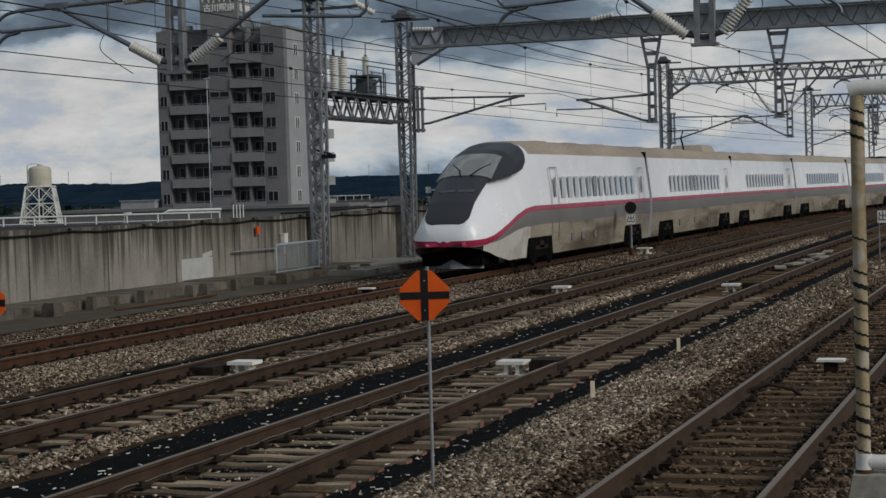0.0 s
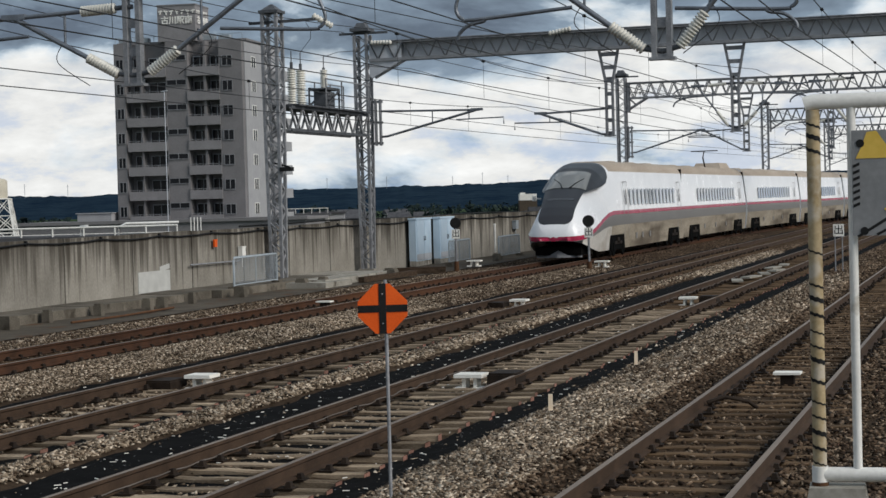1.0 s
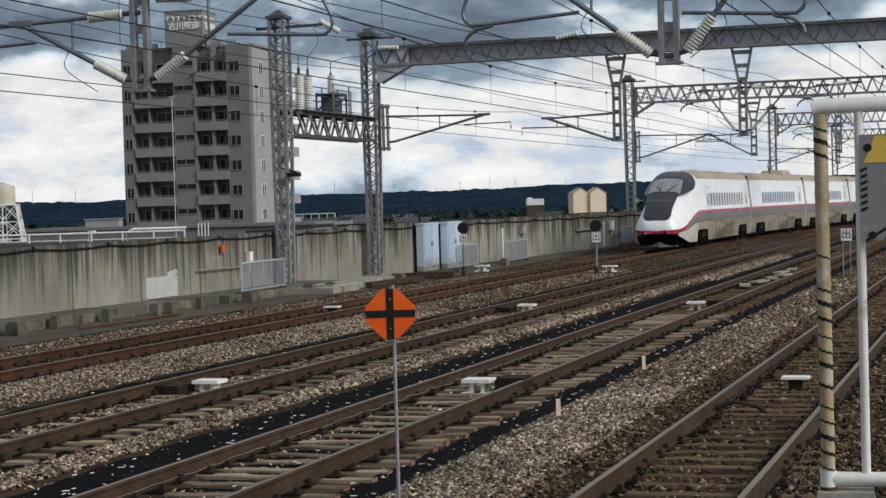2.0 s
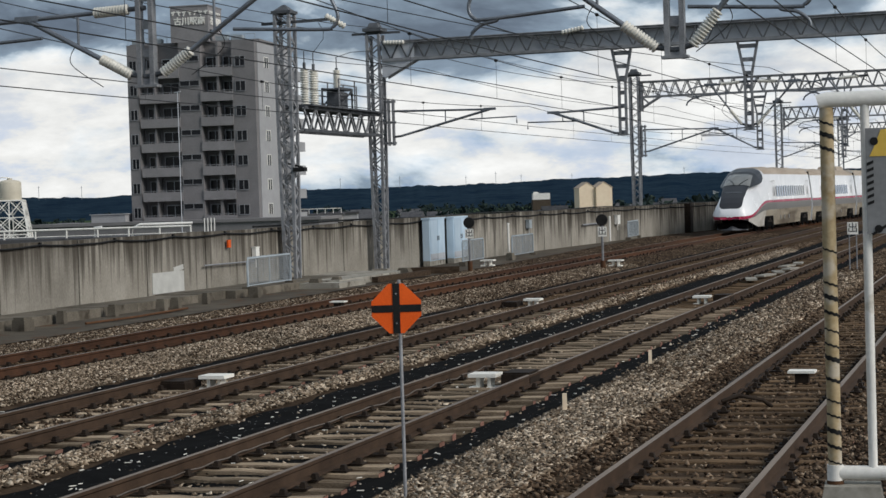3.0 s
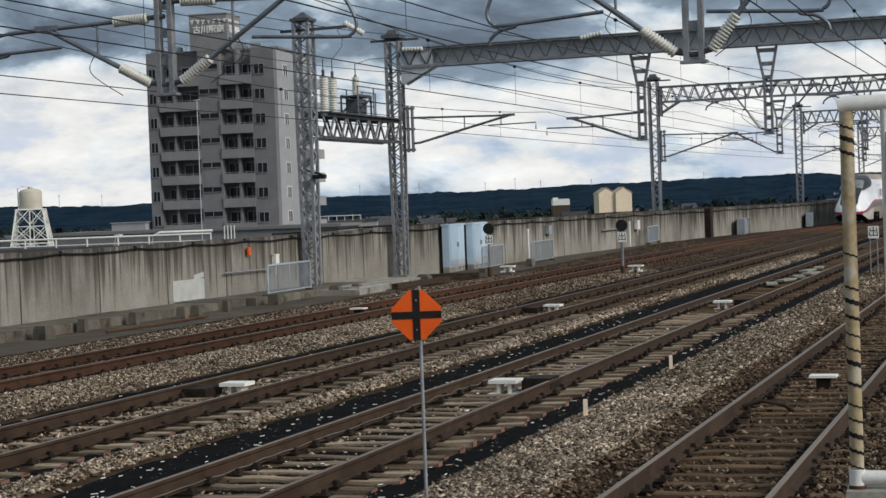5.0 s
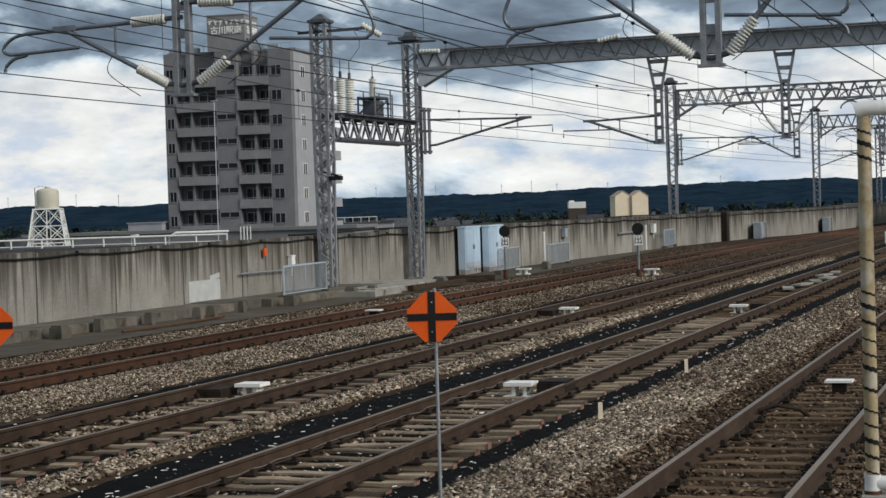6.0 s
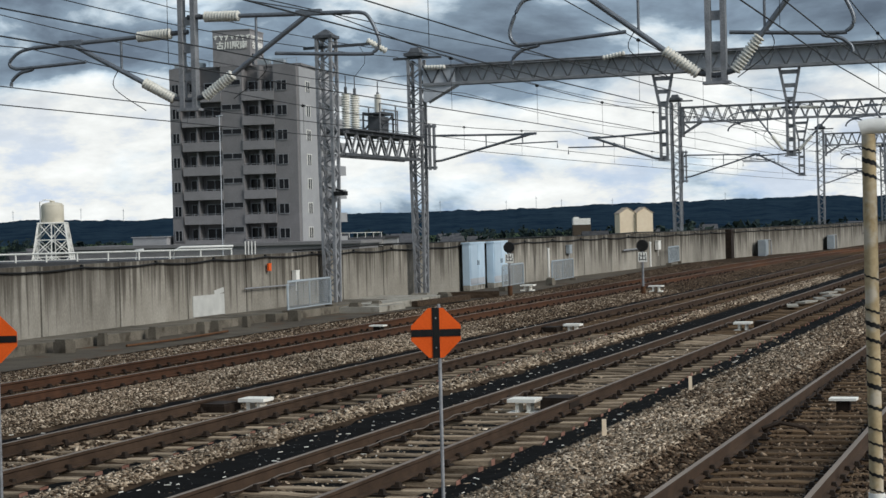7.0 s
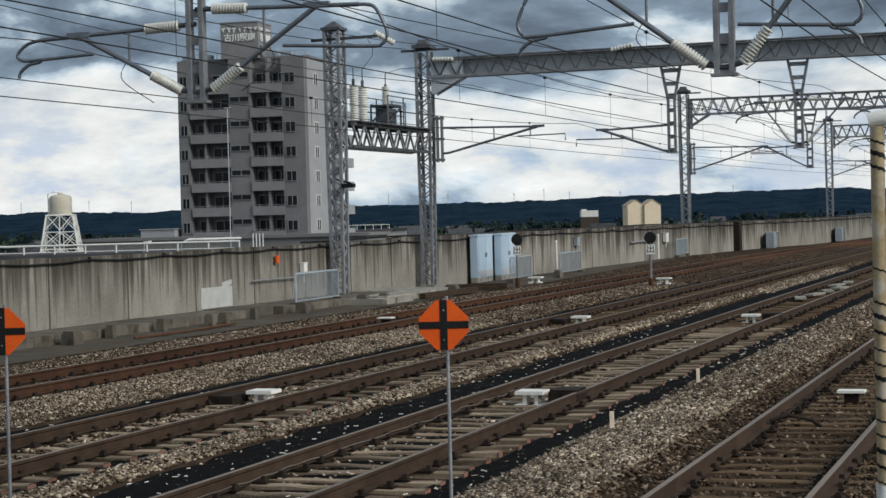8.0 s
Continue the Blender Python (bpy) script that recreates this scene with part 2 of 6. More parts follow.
RUST = mat("rust", (0.062, 0.030, 0.016), (0.13, 0.064, 0.032), 8, 0.85, 0, 0.002, 50)
# the blue of far haze is mixed into the forest colour
HILL = mat("hazed_forest_hill", (0.008, 0.018, 0.034), (0.024, 0.043, 0.062), 0.02, 1.0, 0, 0, 0.09, 0, world_space=True, spec=0.0)
FIELD = mat("far_fields", (0.030, 0.052, 0.030), (0.080, 0.105, 0.060), 0.004, 1.0, 0, 0, 0.05, 0, world_space=True, spec=0.0)
# leaf greens with a bluish tint painted in for distance haze
LEAF = island_mat("leaf", [(0.008, 0.016, 0.018), (0.017, 0.029, 0.029), (0.032, 0.047, 0.038)])
BARK = mat("bark", (0.05, 0.038, 0.028), (0.10, 0.08, 0.06), 5, 0.95, 0, 0.01)
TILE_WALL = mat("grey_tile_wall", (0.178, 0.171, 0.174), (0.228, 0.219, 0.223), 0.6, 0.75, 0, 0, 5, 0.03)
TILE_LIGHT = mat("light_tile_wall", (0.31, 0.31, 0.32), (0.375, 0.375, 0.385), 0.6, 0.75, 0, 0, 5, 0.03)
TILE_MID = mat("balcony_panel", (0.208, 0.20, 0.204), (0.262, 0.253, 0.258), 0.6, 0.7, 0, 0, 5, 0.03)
GLASS_DARK = gloss("dark_window", (0.010, 0.011, 0.014), 0.2, 0.0, 0.0, 0.18)
CREAM = mat("cream_siding", (0.74, 0.60, 0.44), (0.82, 0.69, 0.52), 1.5, 0.7, 0, 0, 20)
ROOF_TAN = mat("tan_roof", (0.42, 0.33, 0.25), (0.52, 0.42, 0.33), 1.5, 0.75, 0, 0, 20)
ROOF_GREY = mat("grey_roof", (0.045, 0.045, 0.05), (0.095, 0.095, 0.10), 0.8, 0.8, 0, 0, 20, 0.3)
TANK = mat("cream_tank", (0.55, 0.50, 0.40), (0.66, 0.61, 0.50), 1.5, 0.55, 0, 0, 20)
HOUSE_WALL = mat("house_wall", (0.32, 0.31, 0.29), (0.48, 0.47, 0.44), 0.8, 0.8, 0, 0, 20, 0.4)
TRAIN_WHITE = mat("train_white", (0.88, 0.89, 0.91), (0.93, 0.935, 0.95), 0.7, 0.25, 0, 0, 9, 0.01, spec=0.5)
TRAIN_PINK = mat("train_pink", (0.31, 0.016, 0.052), (0.39, 0.03, 0.078), 0.7, 0.25, 0, 0, 9, 0.01)
TRAIN_GREY = mat("train_grey", (0.16, 0.153, 0.148), (0.21, 0.203, 0.197), 0.7, 0.35, 0, 0, 9, 0.01)
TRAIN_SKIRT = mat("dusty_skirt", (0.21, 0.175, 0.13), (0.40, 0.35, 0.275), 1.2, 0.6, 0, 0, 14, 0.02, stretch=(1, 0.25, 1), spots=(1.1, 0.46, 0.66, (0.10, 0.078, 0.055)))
TRAIN_LIP = mat("train_lower_lip", (0.50, 0.47, 0.42), (0.66, 0.63, 0.58), 0.9, 0.4, 0, 0, 9, 0.01, spots=(1.0, 0.55, 0.75, (0.36, 0.31, 0.25)))
TRAIN_ROOF = mat("dusty_roof", (0.33, 0.27, 0.21), (0.47, 0.40, 0.33), 0.9, 0.7, 0, 0, 14, 0.02, stretch=(1, 0.3, 1))
TRAIN_BLACK = gloss("train_black", (0.018, 0.018, 0.02), 0.34, 0, 0.15)
TRAIN_PANEL = gloss("train_dark_panel", (0.035, 0.036, 0.042), 0.3)
# black that stands for deep shade: bogie recesses, below the nose, between cars
SHADE_BLACK = mat("shade_black", 0.004, 0.010, 5, 0.95, 0, 0, 40, 0.05, spec=0.02)
# pale blue base paints the reflected sky into the side windows
TRAIN_GLASS = gloss("train_glass_sky_tint", (0.17, 0.205, 0.235), 0.03, 0.0, 1.0)
HEADLIGHT = gloss("headlight_cover", (0.10, 0.105, 0.115), 0.1, 0.0, 0.5)
# the pale base stands for what the windscreen reflects
TRAIN_SCREEN = gloss("train_windscreen_pale_sheen", (0.24, 0.24, 0.225), 0.2, 0.0, 0.6)
PANEL_GREY = mat("sign_grey", (0.20, 0.205, 0.21), (0.27, 0.275, 0.28), 3, 0.5, 0, 0, 30)
SIGN_YELLOW = mat("sign_yellow", (0.55, 0.36, 0.05), (0.66, 0.45, 0.09), 4, 0.5, 0, 0, 30)
PLATE_STEEL = mat("plate_steel", (0.42, 0.44, 0.475), (0.54, 0.56, 0.59), 2, 0.55, 0.0, 0.0, 40, 0.1)
LEDGE = mat("ledge_concrete", (0.085, 0.074, 0.058), (0.19, 0.168, 0.136), 1.2, 0.9, 0, 0.003, 30, 0.2, spots=(1.8, 0.55, 0.68, (0.06, 0.05, 0.038)))

WALKWAY = mat("dirty_walkway", (0.062, 0.052, 0.041), (0.135, 0.115, 0.09), 0.9, 0.92, 0, 0.004, 25, 0.05, spots=(1.1, 0.58, 0.70, (0.11, 0.062, 0.036)), world_space=True, spec=0.1)


# ---- mesh building ----
class Shape:
    """Collects faces: boxes, bars, tubes, lofts; each with a material slot."""

    def __init__(self):
        self.v, self.f, self.m, self.s = [], [], [], []

    def add(self, pts, faces, slot=0, smooth=False):
        k = len(self.v)
        self.v += [tuple(p) for p in pts]
        for q in faces:
            self.f.append([k + i for i in q])
            self.m.append(slot)
            self.s.append(smooth)
        return self

    def box(self, c, d, slot=0, turn=None, taper=1.0):
        """A box with its centre c and size d."""
        pts = []
        for z in (-0.5, 0.5):
            k = taper if z > 0 else 1.0
            for x, y in ((-0.5, -0.5), (0.5, -0.5), (0.5, 0.5), (-0.5, 0.5)):
                p = Vector((x * d[0] * k, y * d[1] * k, z * d[2]))
                if turn is not None:
                    p = turn @ p
                pts.append(p + Vector(c))
        return self.add(pts, [(3, 2, 1, 0), (4, 5, 6, 7), (0, 1, 5, 4), (1, 2, 6, 5), (2, 3, 7, 6), (3, 0, 4, 7)], slot)

    def bar(self, a, b, w, h=None, slot=0):
        """A square bar from a to b."""
        a, b = Vector(a), Vector(b)
        h = h or w
        d = (b - a).normalized()
        up = Vector((0, 0, 1)) if abs(d.z) < 0.95 else Vector((0, 1, 0))
        x = d.cross(up).normalized() * w / 2
        y = x.cross(d).normalized() * h / 2
        pts = [p + s for p in (a, b) for s in (-x - y, x - y, x + y, -x + y)]
        return self.add(pts, [(0, 1, 2, 3), (7, 6, 5, 4), (0, 4, 5, 1), (1, 5, 6, 2), (2, 6, 7, 3), (3, 7, 4, 0)], slot)

    def tube(self, pts, r, n=8, slot=0, cap=True):
        """A round tube along points; r a number or one per point."""
        pts = [Vector(p) for p in pts]
        rings = []
        last = None
        for i, p in enumerate(pts):
            d = (pts[min(i + 1, len(pts) - 1)] - pts[max(i - 1, 0)])
            d = d.normalized() if d.length > 1e-9 else last
            last = d
            up = Vector((0, 0, 1)) if abs(d.z) < 0.9 else Vector((1, 0, 0))
            x = d.cross(up).normalized()
            y = x.cross(d)
            q = r[i] if isinstance(r, (list, tuple)) else r
            rings.append([p + (x * math.cos(6.28318 * k / n) + y * math.sin(6.28318 * k / n)) * q for k in range(n)])
        flat = [p for ring in rings for p in ring]
        faces = [(i * n + k, i * n + (k + 1) % n, (i + 1) * n + (k + 1) % n, (i + 1) * n + k) for i in range(len(pts) - 1) for k in range(n)]
        self.add(flat, faces, slot, True)
        if cap:
            m = len(pts) - 1
            self.add(rings[0], [tuple(range(n))], slot)
            self.add(rings[m], [tuple(range(n - 1, -1, -1))], slot)
        return self

    def sheet(self, rows, slot=0, smooth=False):
        """A grid of points, row by row."""
        n = len(rows[0])
        return self.add([p for r in rows for p in r],
                        [(i * n + k, i * n + k + 1, (i + 1) * n + k + 1, (i + 1) * n + k) for i in range(len(rows) - 1) for k in range(n - 1)], slot, smooth)

    def mesh(self, name, mats):
        me = bpy.data.meshes.new(name)
        me.from_pydata(self.v, [], self.f)
        for m in mats if isinstance(mats, (list, tuple)) else [mats]:
            me.materials.append(m)
        me.polygons.foreach_set("material_index", self.m)
        me.polygons.foreach_set("use_smooth", self.s)
        me.update()
        return me


def bend(pts, n=6):
    """Points along a smooth curve through the given ones."""
    pts = [Vector(p) for p in pts]
    out = []
    for i in range(len(pts) - 1):
        p0, p1, p2, p3 = pts[max(i - 1, 0)], pts[i], pts[i + 1], pts[min(i + 2, len(pts) - 1)]
        for k in range(n):
            t = k / n
            out.append(0.5 * (2 * p1 + (p2 - p0) * t + (2 * p0 - 5 * p1 + 4 * p2 - p3) * t * t + (3 * p1 - p0 - 3 * p2 + p3) * t ** 3))
    return out + [pts[-1]]


def thing(name, label, category, at=(0, 0, 0), turn=0.0, group="", kind=""):
    ob = new(name)
    ob.matrix_basis = pose(at[0], at[1], at[2], 0, 0, turn)
    ob.empty_display_size = 0.2
    return tagged(ob, label, category, group, kind)


def part(name, shape, material, parent, label="", kind=""):
    me = shape if isinstance(shape, bpy.types.Mesh) else shape.mesh(name, material)
    ob = new(name, me)
    ob.parent = parent
    return tagged(ob, label, "", "", kind)


def solo(name, shape, material, label, category, kind="", group="", at=(0, 0, 0), turn=0.0):
    ob = new(name, shape.mesh(name, material))
    ob.matrix_basis = pose(at[0], at[1], at[2], 0, 0, turn)
    return tagged(ob, label, category, group, kind)


def distant(side, depth):
    """A place so far ahead of the camera and so far to its side."""
    return (side * 0.9426 - depth * 0.3338, side * 0.3338 + depth * 0.9426)


# ---- tracks and their bed ----
CENTRE = {"a": -17.1, "b": -12.38, "c": -7.9, "d": -3.12}
RAISED = {"a": 0.1, "b": 0.0, "c": 0.0, "d": 0.0}


def track_x(k, y):
    """The outermost track swings over to its neighbour."""
    if k != "a":
        return CENTRE[k]
    s = min(max((y - 95) / 105, 0), 1)
    return CENTRE["a"] + 4.72 * s * s * (3 - 2 * s)


BED = [(-26.6, -0.28), (-21.9, -0.28), (-21.4, -0.245), (-20.6, -0.17), (-19.6, -0.09), (-18.7, -0.07), (-17.9, -0.1), (-16.3, -0.1), (-15.6, -0.05), (-14.9, -0.08), (-14.5, -0.17),
       (-14.2, -0.25), (-13.7, -0.27), (-13.05, -0.225), (-11.7, -0.225), (-11.1, -0.27), (-10.9, -0.22), (-10.6, -0.15), (-10.35, -0.17), (-10.1, -0.25), (-9.3, -0.28), (-8.75, -0.245), (-7.05, -0.245), (-6.4, -0.28), (-6.15, -0.25),
       (-5.8, -0.16), (-5.0, -0.10), (-4.6, -0.11), (-4.1, -0.2), (-3.8, -0.225), (-2.45, -0.225), (-1.9, -0.2), (-1.3, -0.2), (3.0, -0.25)]
BED_X, BED_Z = [p[0] for p in BED], [p[1] for p in BED]


def bed_z(x, y=0.0):
    """The bed's height; the low walkway strip beside the wall rises to the track's level far off."""
    rise = np.clip((np.asarray(y) - 75) / 35, 0, 1) * np.clip((-19.0 - np.asarray(x)) / 2.5, 0, 1)
    return np.interp(x, BED_X, BED_Z) + 0.26 * rise


def build_bed():
    s = Shape()
    ys = [-25, 0, 6] + [8 + 0.5 * i for i in range(160)] + [90 + 10 * i for i in range(14)] + [240, 320, 460]
    rows = []
    for y in ys:
        row = []
        for x in np.arange(-26.6, 3.01, 0.3):
            row.append((x, y, float(bed_z(x, y)) + 0.03 * (noise.noise(Vector((x * 0.9, y * 0.9, 3))) if y < 100 else 0)))
        rows.append(row)
    s.sheet(rows, 0, True)
    ob = solo("ballast_bed", s, BALLAST, "brown-grey crushed stone ballast bed under the tracks", "ballast", "structure")
    return ob


def stones(name, material, label, zones, count, seed):
    """Loose angular stones lying on the bed; zones: x from, x to, y from, y to, weight."""
    rng = np.random.default_rng(seed)
    unit = np.array([(1.25, 0, 0), (-0.6, 0.87, 0.1), (-0.6, -0.87, -0.1), (0.1, 0.2, 0.55), (-0.1, -0.1, -0.5)])
    tri = np.array([(0, 1, 3), (1, 2, 3), (2, 0, 3), (1, 0, 4), (2, 1, 4), (0, 2, 4)])
    w = np.array([z[4] for z in zones], float)
    pick = rng.choice(len(zones), count, p=w / w.sum())
    zz = np.array([z[:4] for z in zones])[pick]
    x = zz[:, 0] + (zz[:, 1] - zz[:, 0]) * rng.random(count)
    u = rng.random(count)
    y = zz[:, 2] * (zz[:, 3] / zz[:, 2]) ** (u ** 0.9)
    size = (0.022 + 0.050 * rng.random(count) ** 1.7) * np.clip(y / 30, 0.9, 1.15) * np.where(x < -14, 0.62, 1.0)
    q = rng.normal(size=(count, 4))
    q /= np.linalg.norm(q, axis=1)[:, None]
    a, b, c, d = q.T
    rot = np.stack([np.stack([1 - 2 * (c * c + d * d), 2 * (b * c - a * d), 2 * (b * d + a * c)], 1),
                    np.stack([2 * (b * c + a * d), 1 - 2 * (b * b + d * d), 2 * (c * d - a * b)], 1),
                    np.stack([2 * (b * d - a * c), 2 * (c * d + a * b), 1 - 2 * (b * b + c * c)], 1)], 1)
    shape = unit[None] * rng.uniform(0.6, 1.35, (count, 5, 3)) * size[:, None, None]
    pts = np.einsum("nij,nkj->nki", rot, shape)
    pts[:, :, 2] *= 0.6
    pts[:, :, 0] += x[:, None]
    pts[:, :, 1] += y[:, None]
    pts[:, :, 2] += (bed_z(x, y) + rng.uniform(-0.005, 0.03, count))[:, None]
    me = bpy.data.meshes.new(name)
    nv, nt = count * 5, count * 6
    me.vertices.add(nv)
    me.vertices.foreach_set("co", pts.reshape(-1))
    me.loops.add(nt * 3)
    me.loops.foreach_set("vertex_index", (tri[None] + 5 * np.arange(count)[:, None, None]).reshape(-1).astype(np.int32))
    me.polygons.add(nt)
    me.polygons.foreach_set("loop_start", np.arange(0, nt * 3, 3, dtype=np.int32))
    me.polygons.foreach_set("loop_total", np.full(nt, 3, dtype=np.int32))
    me.update(calc_edges=True)
    me.materials.append(material)
    ob = new(name, me)
    return tagged(ob, label, "stones", "", "stuff")


def black_strip(x0, x1, seed, lift=0.03):
    rng = random.Random(seed)
    s = Shape()
    rows = []
    for i in range(240):
        y = 9 + i * 0.5
        a, b = x0 + rng.uniform(-0.06, 0.06), x1 + rng.uniform(-0.06, 0.06)
        rows.append([(a, y, float(bed_z(a)) - 0.02)] + [(a + (b - a) * k / 5, y, float(bed_z(a + (b - a) * k / 5)) + lift + rng.uniform(0, 0.02)) for k in range(1, 5)] + [(b, y, float(bed_z(b)) - 0.02)])
    s.sheet(rows)
    return solo("drainage_strip", s, BLACK_MAT, "black matted drainage strip lying beside the track", "drainage strip", "structure")


def rail_mesh(k, side, web):
    """Head, web and foot swept along the track."""
    s = Shape()
    half = 0.7525 * side
    prof = [(-0.0325, 0.0), (0.0325, 0.0), (0.0325, -0.035), (0.009, -0.05), (0.009, -0.14), (0.07, -0.155), (0.07, -0.172),
            (-0.07, -0.172), (-0.07, -0.155), (-0.009, -0.14), (-0.009, -0.05), (-0.0325, -0.035)]
    ys = [-20, 5] + [10 + 10 * i for i in range(22)] + [260, 330, 440] if k == "a" else [-20, 60, 130, 220, 440]
    rows = [[(track_x(k, y) + half + px, y, RAISED[k] + pz) for px, pz in prof] for y in ys]
    n = len(prof)
    for i in range(len(ys) - 1):
        for j in range(n):
            a, b = rows[i][j], rows[i][(j + 1) % n]
            c, d = rows[i + 1][(j + 1) % n], rows[i + 1][j]
            s.add([d, c, b, a], [(0, 1, 2, 3)], 0 if j == 0 else 1)
    return s.mesh("rail", [RAIL_TOP, web])


def sleeper_mesh(top, seed):
    s = Shape()
    rng = random.Random(seed)
    ring, n = [], 8
    bow, thin = rng.uniform(-0.05, 0.05), rng.uniform(0.66, 0.86)
    for i in range(n + 1):
        u = i / n * 2 - 1
        cy, w = bow * (1 - u * u), (0.095 + rng.uniform(-0.014, 0.006)) * thin
        zt = -0.175 - 0.04 * rng.random() * (1 - abs(u))
        ring.append([(1.3 * u, cy - w, -0.335), (1.3 * u, cy - w, zt - 0.014), (1.3 * u, cy - w * 0.72, zt), (1.3 * u, cy + w * 0.72, zt), (1.3 * u, cy + w, zt - 0.014), (1.3 * u, cy + w, -0.335)])
    s.add([p for r in ring for p in r], [(6 * i + j, 6 * i + 6 + j, 6 * i + 7 + j, 6 * i + 1 + j) for i in range(n) for j in range(5)], 0)
    s.box((1.3015, 0, -0.255), (0.006, 0.165, 0.145), 1)
    s.box((-1.3015, 0, -0.255), (0.006, 0.165, 0.145), 1)
    for side in (-1, 1):
        s.box((0.7525 * side, 0, -0.172), (0.36, 0.16, 0.02), 2)
        for e in (-1, 1):
            s.box((0.7525 * side + 0.115 * e, 0, -0.14), (0.08, 0.11, 0.07), 2, taper=0.55)
    return s.mesh("sleeper", [top, SLEEPER_END, IRON])


def build_track(k, label, sleeper, web):
    track = thing("railway_track", label, "railway track", group="parallel tracks", kind="structure")
    for side in (-1, 1):
        part("rail", rail_mesh(k, side, web), None, track)
    rng = random.Random(k)
    far = Shape()
    y = 9.0
    count = 0
    while y < 230:
        if y < 92:
            ob = part("sleeper", rng.choice(sleeper if y < 44 else BROWN), None, track)
            ob.matrix_basis = pose(track_x(k, y) + rng.uniform(-0.08, 0.08), y, RAISED[k] + rng.uniform(-0.016, 0.002), 0, rng.uniform(-0.5, 0.5), rng.uniform(-3.6, 3.6))
            count += 1
            y += 0.585 + rng.uniform(-0.04, 0.04)
        else:
            far.box((track_x(k, y), y, RAISED[k] - 0.255), (2.6, 0.22, 0.16))
            y += 0.6
    part("far_sleepers", far, SLEEPER_BROWN, track, kind="stuff")
    return track


build_bed()
black_strip(-10.2, -9.15, 1)
black_strip(-6.75, -6.1, 2)
black_strip(-8.72, -7.08, 5, 0.0)
black_strip(-11.35, -10.85, 3)
black_strip(-14.45, -13.65, 4)
WOOD, BROWN = [sleeper_mesh(SLEEPER, k) for k in range(7)], [sleeper_mesh(SLEEPER_BROWN, k) for k in range(5)]
build_track("a", "outer ballasted track with rust-red rails and brown sleepers", BROWN, RAIL_RED)
build_track("b", "main track with worn rails on weathered timber sleepers", WOOD, RAIL_SIDE)
build_track("c", "main track with worn rails on pale timber sleepers", WOOD, RAIL_SIDE)
build_track("d", "platform track with dull rails and dusty brown sleepers", BROWN, RAIL_SIDE)
# x from, x to, y from, y to, share
GREY_ZONES = [(-21.6, -18.1, 22, 44, 0.5), (-21.6, -18.1, 44, 70, 0.2), (-16.0, -14.45, 18, 46, 2.0), (-16.0, -14.45, 46, 70, 0.25),
              (-10.95, -10.25, 13, 46, 1.0), (-10.95, -10.25, 46, 62, 0.12), (-10.9, -9.9, 62, 86, 0.35), (-6.05, -4.6, 12, 26, 1.5), (-6.05, -4.6, 18, 40, 0.9), (-6.05, -4.5, 30, 60, 0.5),
              (-13.2, -11.6, 16, 45, 0.1), (-8.7, -7.1, 13, 45, 0.08), (-10.2, -9.1, 13, 45, 0.03), (-6.7, -6.0, 13, 45, 0.06)]
RUST_ZONES = [(-5.2, -4.0, 12, 70, 1.2), (-3.85, -2.4, 12, 50, 0.45), (-2.4, -0.6, 11, 60, 2.0), (-17.8, -16.4, 24, 110, 0.9), (-13.1, -11.7, 16, 60, 0.3),
              (-15.9, -14.6, 18, 46, 1.2), (-16.0, -14.3, 46, 115, 1.9), (-21.9, -18.2, 22, 44, 1.7), (-21.9, -18.2, 44, 110, 1.8), (-10.9, -10.3, 14, 46, 0.4),
              (-11.0, -10.2, 44, 110, 0.9), (-6.0, -4.4, 28, 100, 2.2), (-6.05, -4.5, 12, 40, 1.3)]
stones("ballast_stones", STONE_GREY, "pale grey crushed ballast stones heaped between the tracks", GREY_ZONES, 165000, 3)
stones("rusty_ballast_stones", STONE_RUST, "rust-stained brown ballast stones in and beside the tracks", RUST_ZONES, 145000, 4)



def rail_cable(x, y0, y1, seed):
    """A bond cable that lies in loose waves on the foot of a rail."""
    rng = random.Random(seed)
    q = Shape()
    pts = []
    y = y0
    while y < y1:
        pts.append((x + rng.uniform(-0.018, 0.018), y, -0.135 + rng.uniform(-0.012, 0.028)))
        y += 0.33
    q.tube(bend(pts, 3), 0.009, 5)
    solo("bond_cable", q, CABLE_GREY, "thin grey bond cable lying along the rail foot", "cable", "", "cables along the rails")


rail_cable(-8.6525 + 0.085, 12, 60, 1)


def chips(zones, count, seed):
    """Thin pale flakes scattered over the black strips."""
    rng = random.Random(seed)
    q = Shape()
    for _ in range(count):
        x0, x1, y0, y1 = rng.choice(zones)
        x, y = rng.uniform(x0, x1), y0 * (y1 / y0) ** rng.random()
        k = Matrix.Rotation(rng.uniform(0, 3.14), 3, "Z") @ Matrix.Rotation(rng.uniform(-0.5, 0.5), 3, "X")
        q.box((x, y, float(bed_z(x)) + 0.055), (rng.uniform(0.03, 0.085), rng.uniform(0.006, 0.013), 0.008), 0, k)
    ob = new("pale_flakes", q.mesh("pale_flakes", TRAY_WHITE))
    tagged(ob, "small pale flakes scattered on the black strips", "flakes", "", "stuff")


chips([(-10.1, -9.25, 13, 50), (-10.1, -9.25, 13, 50), (-6.7, -6.15, 13, 40), (-8.6, -7.2, 12, 40), (-14.4, -13.7, 18, 50)], 250, 6)

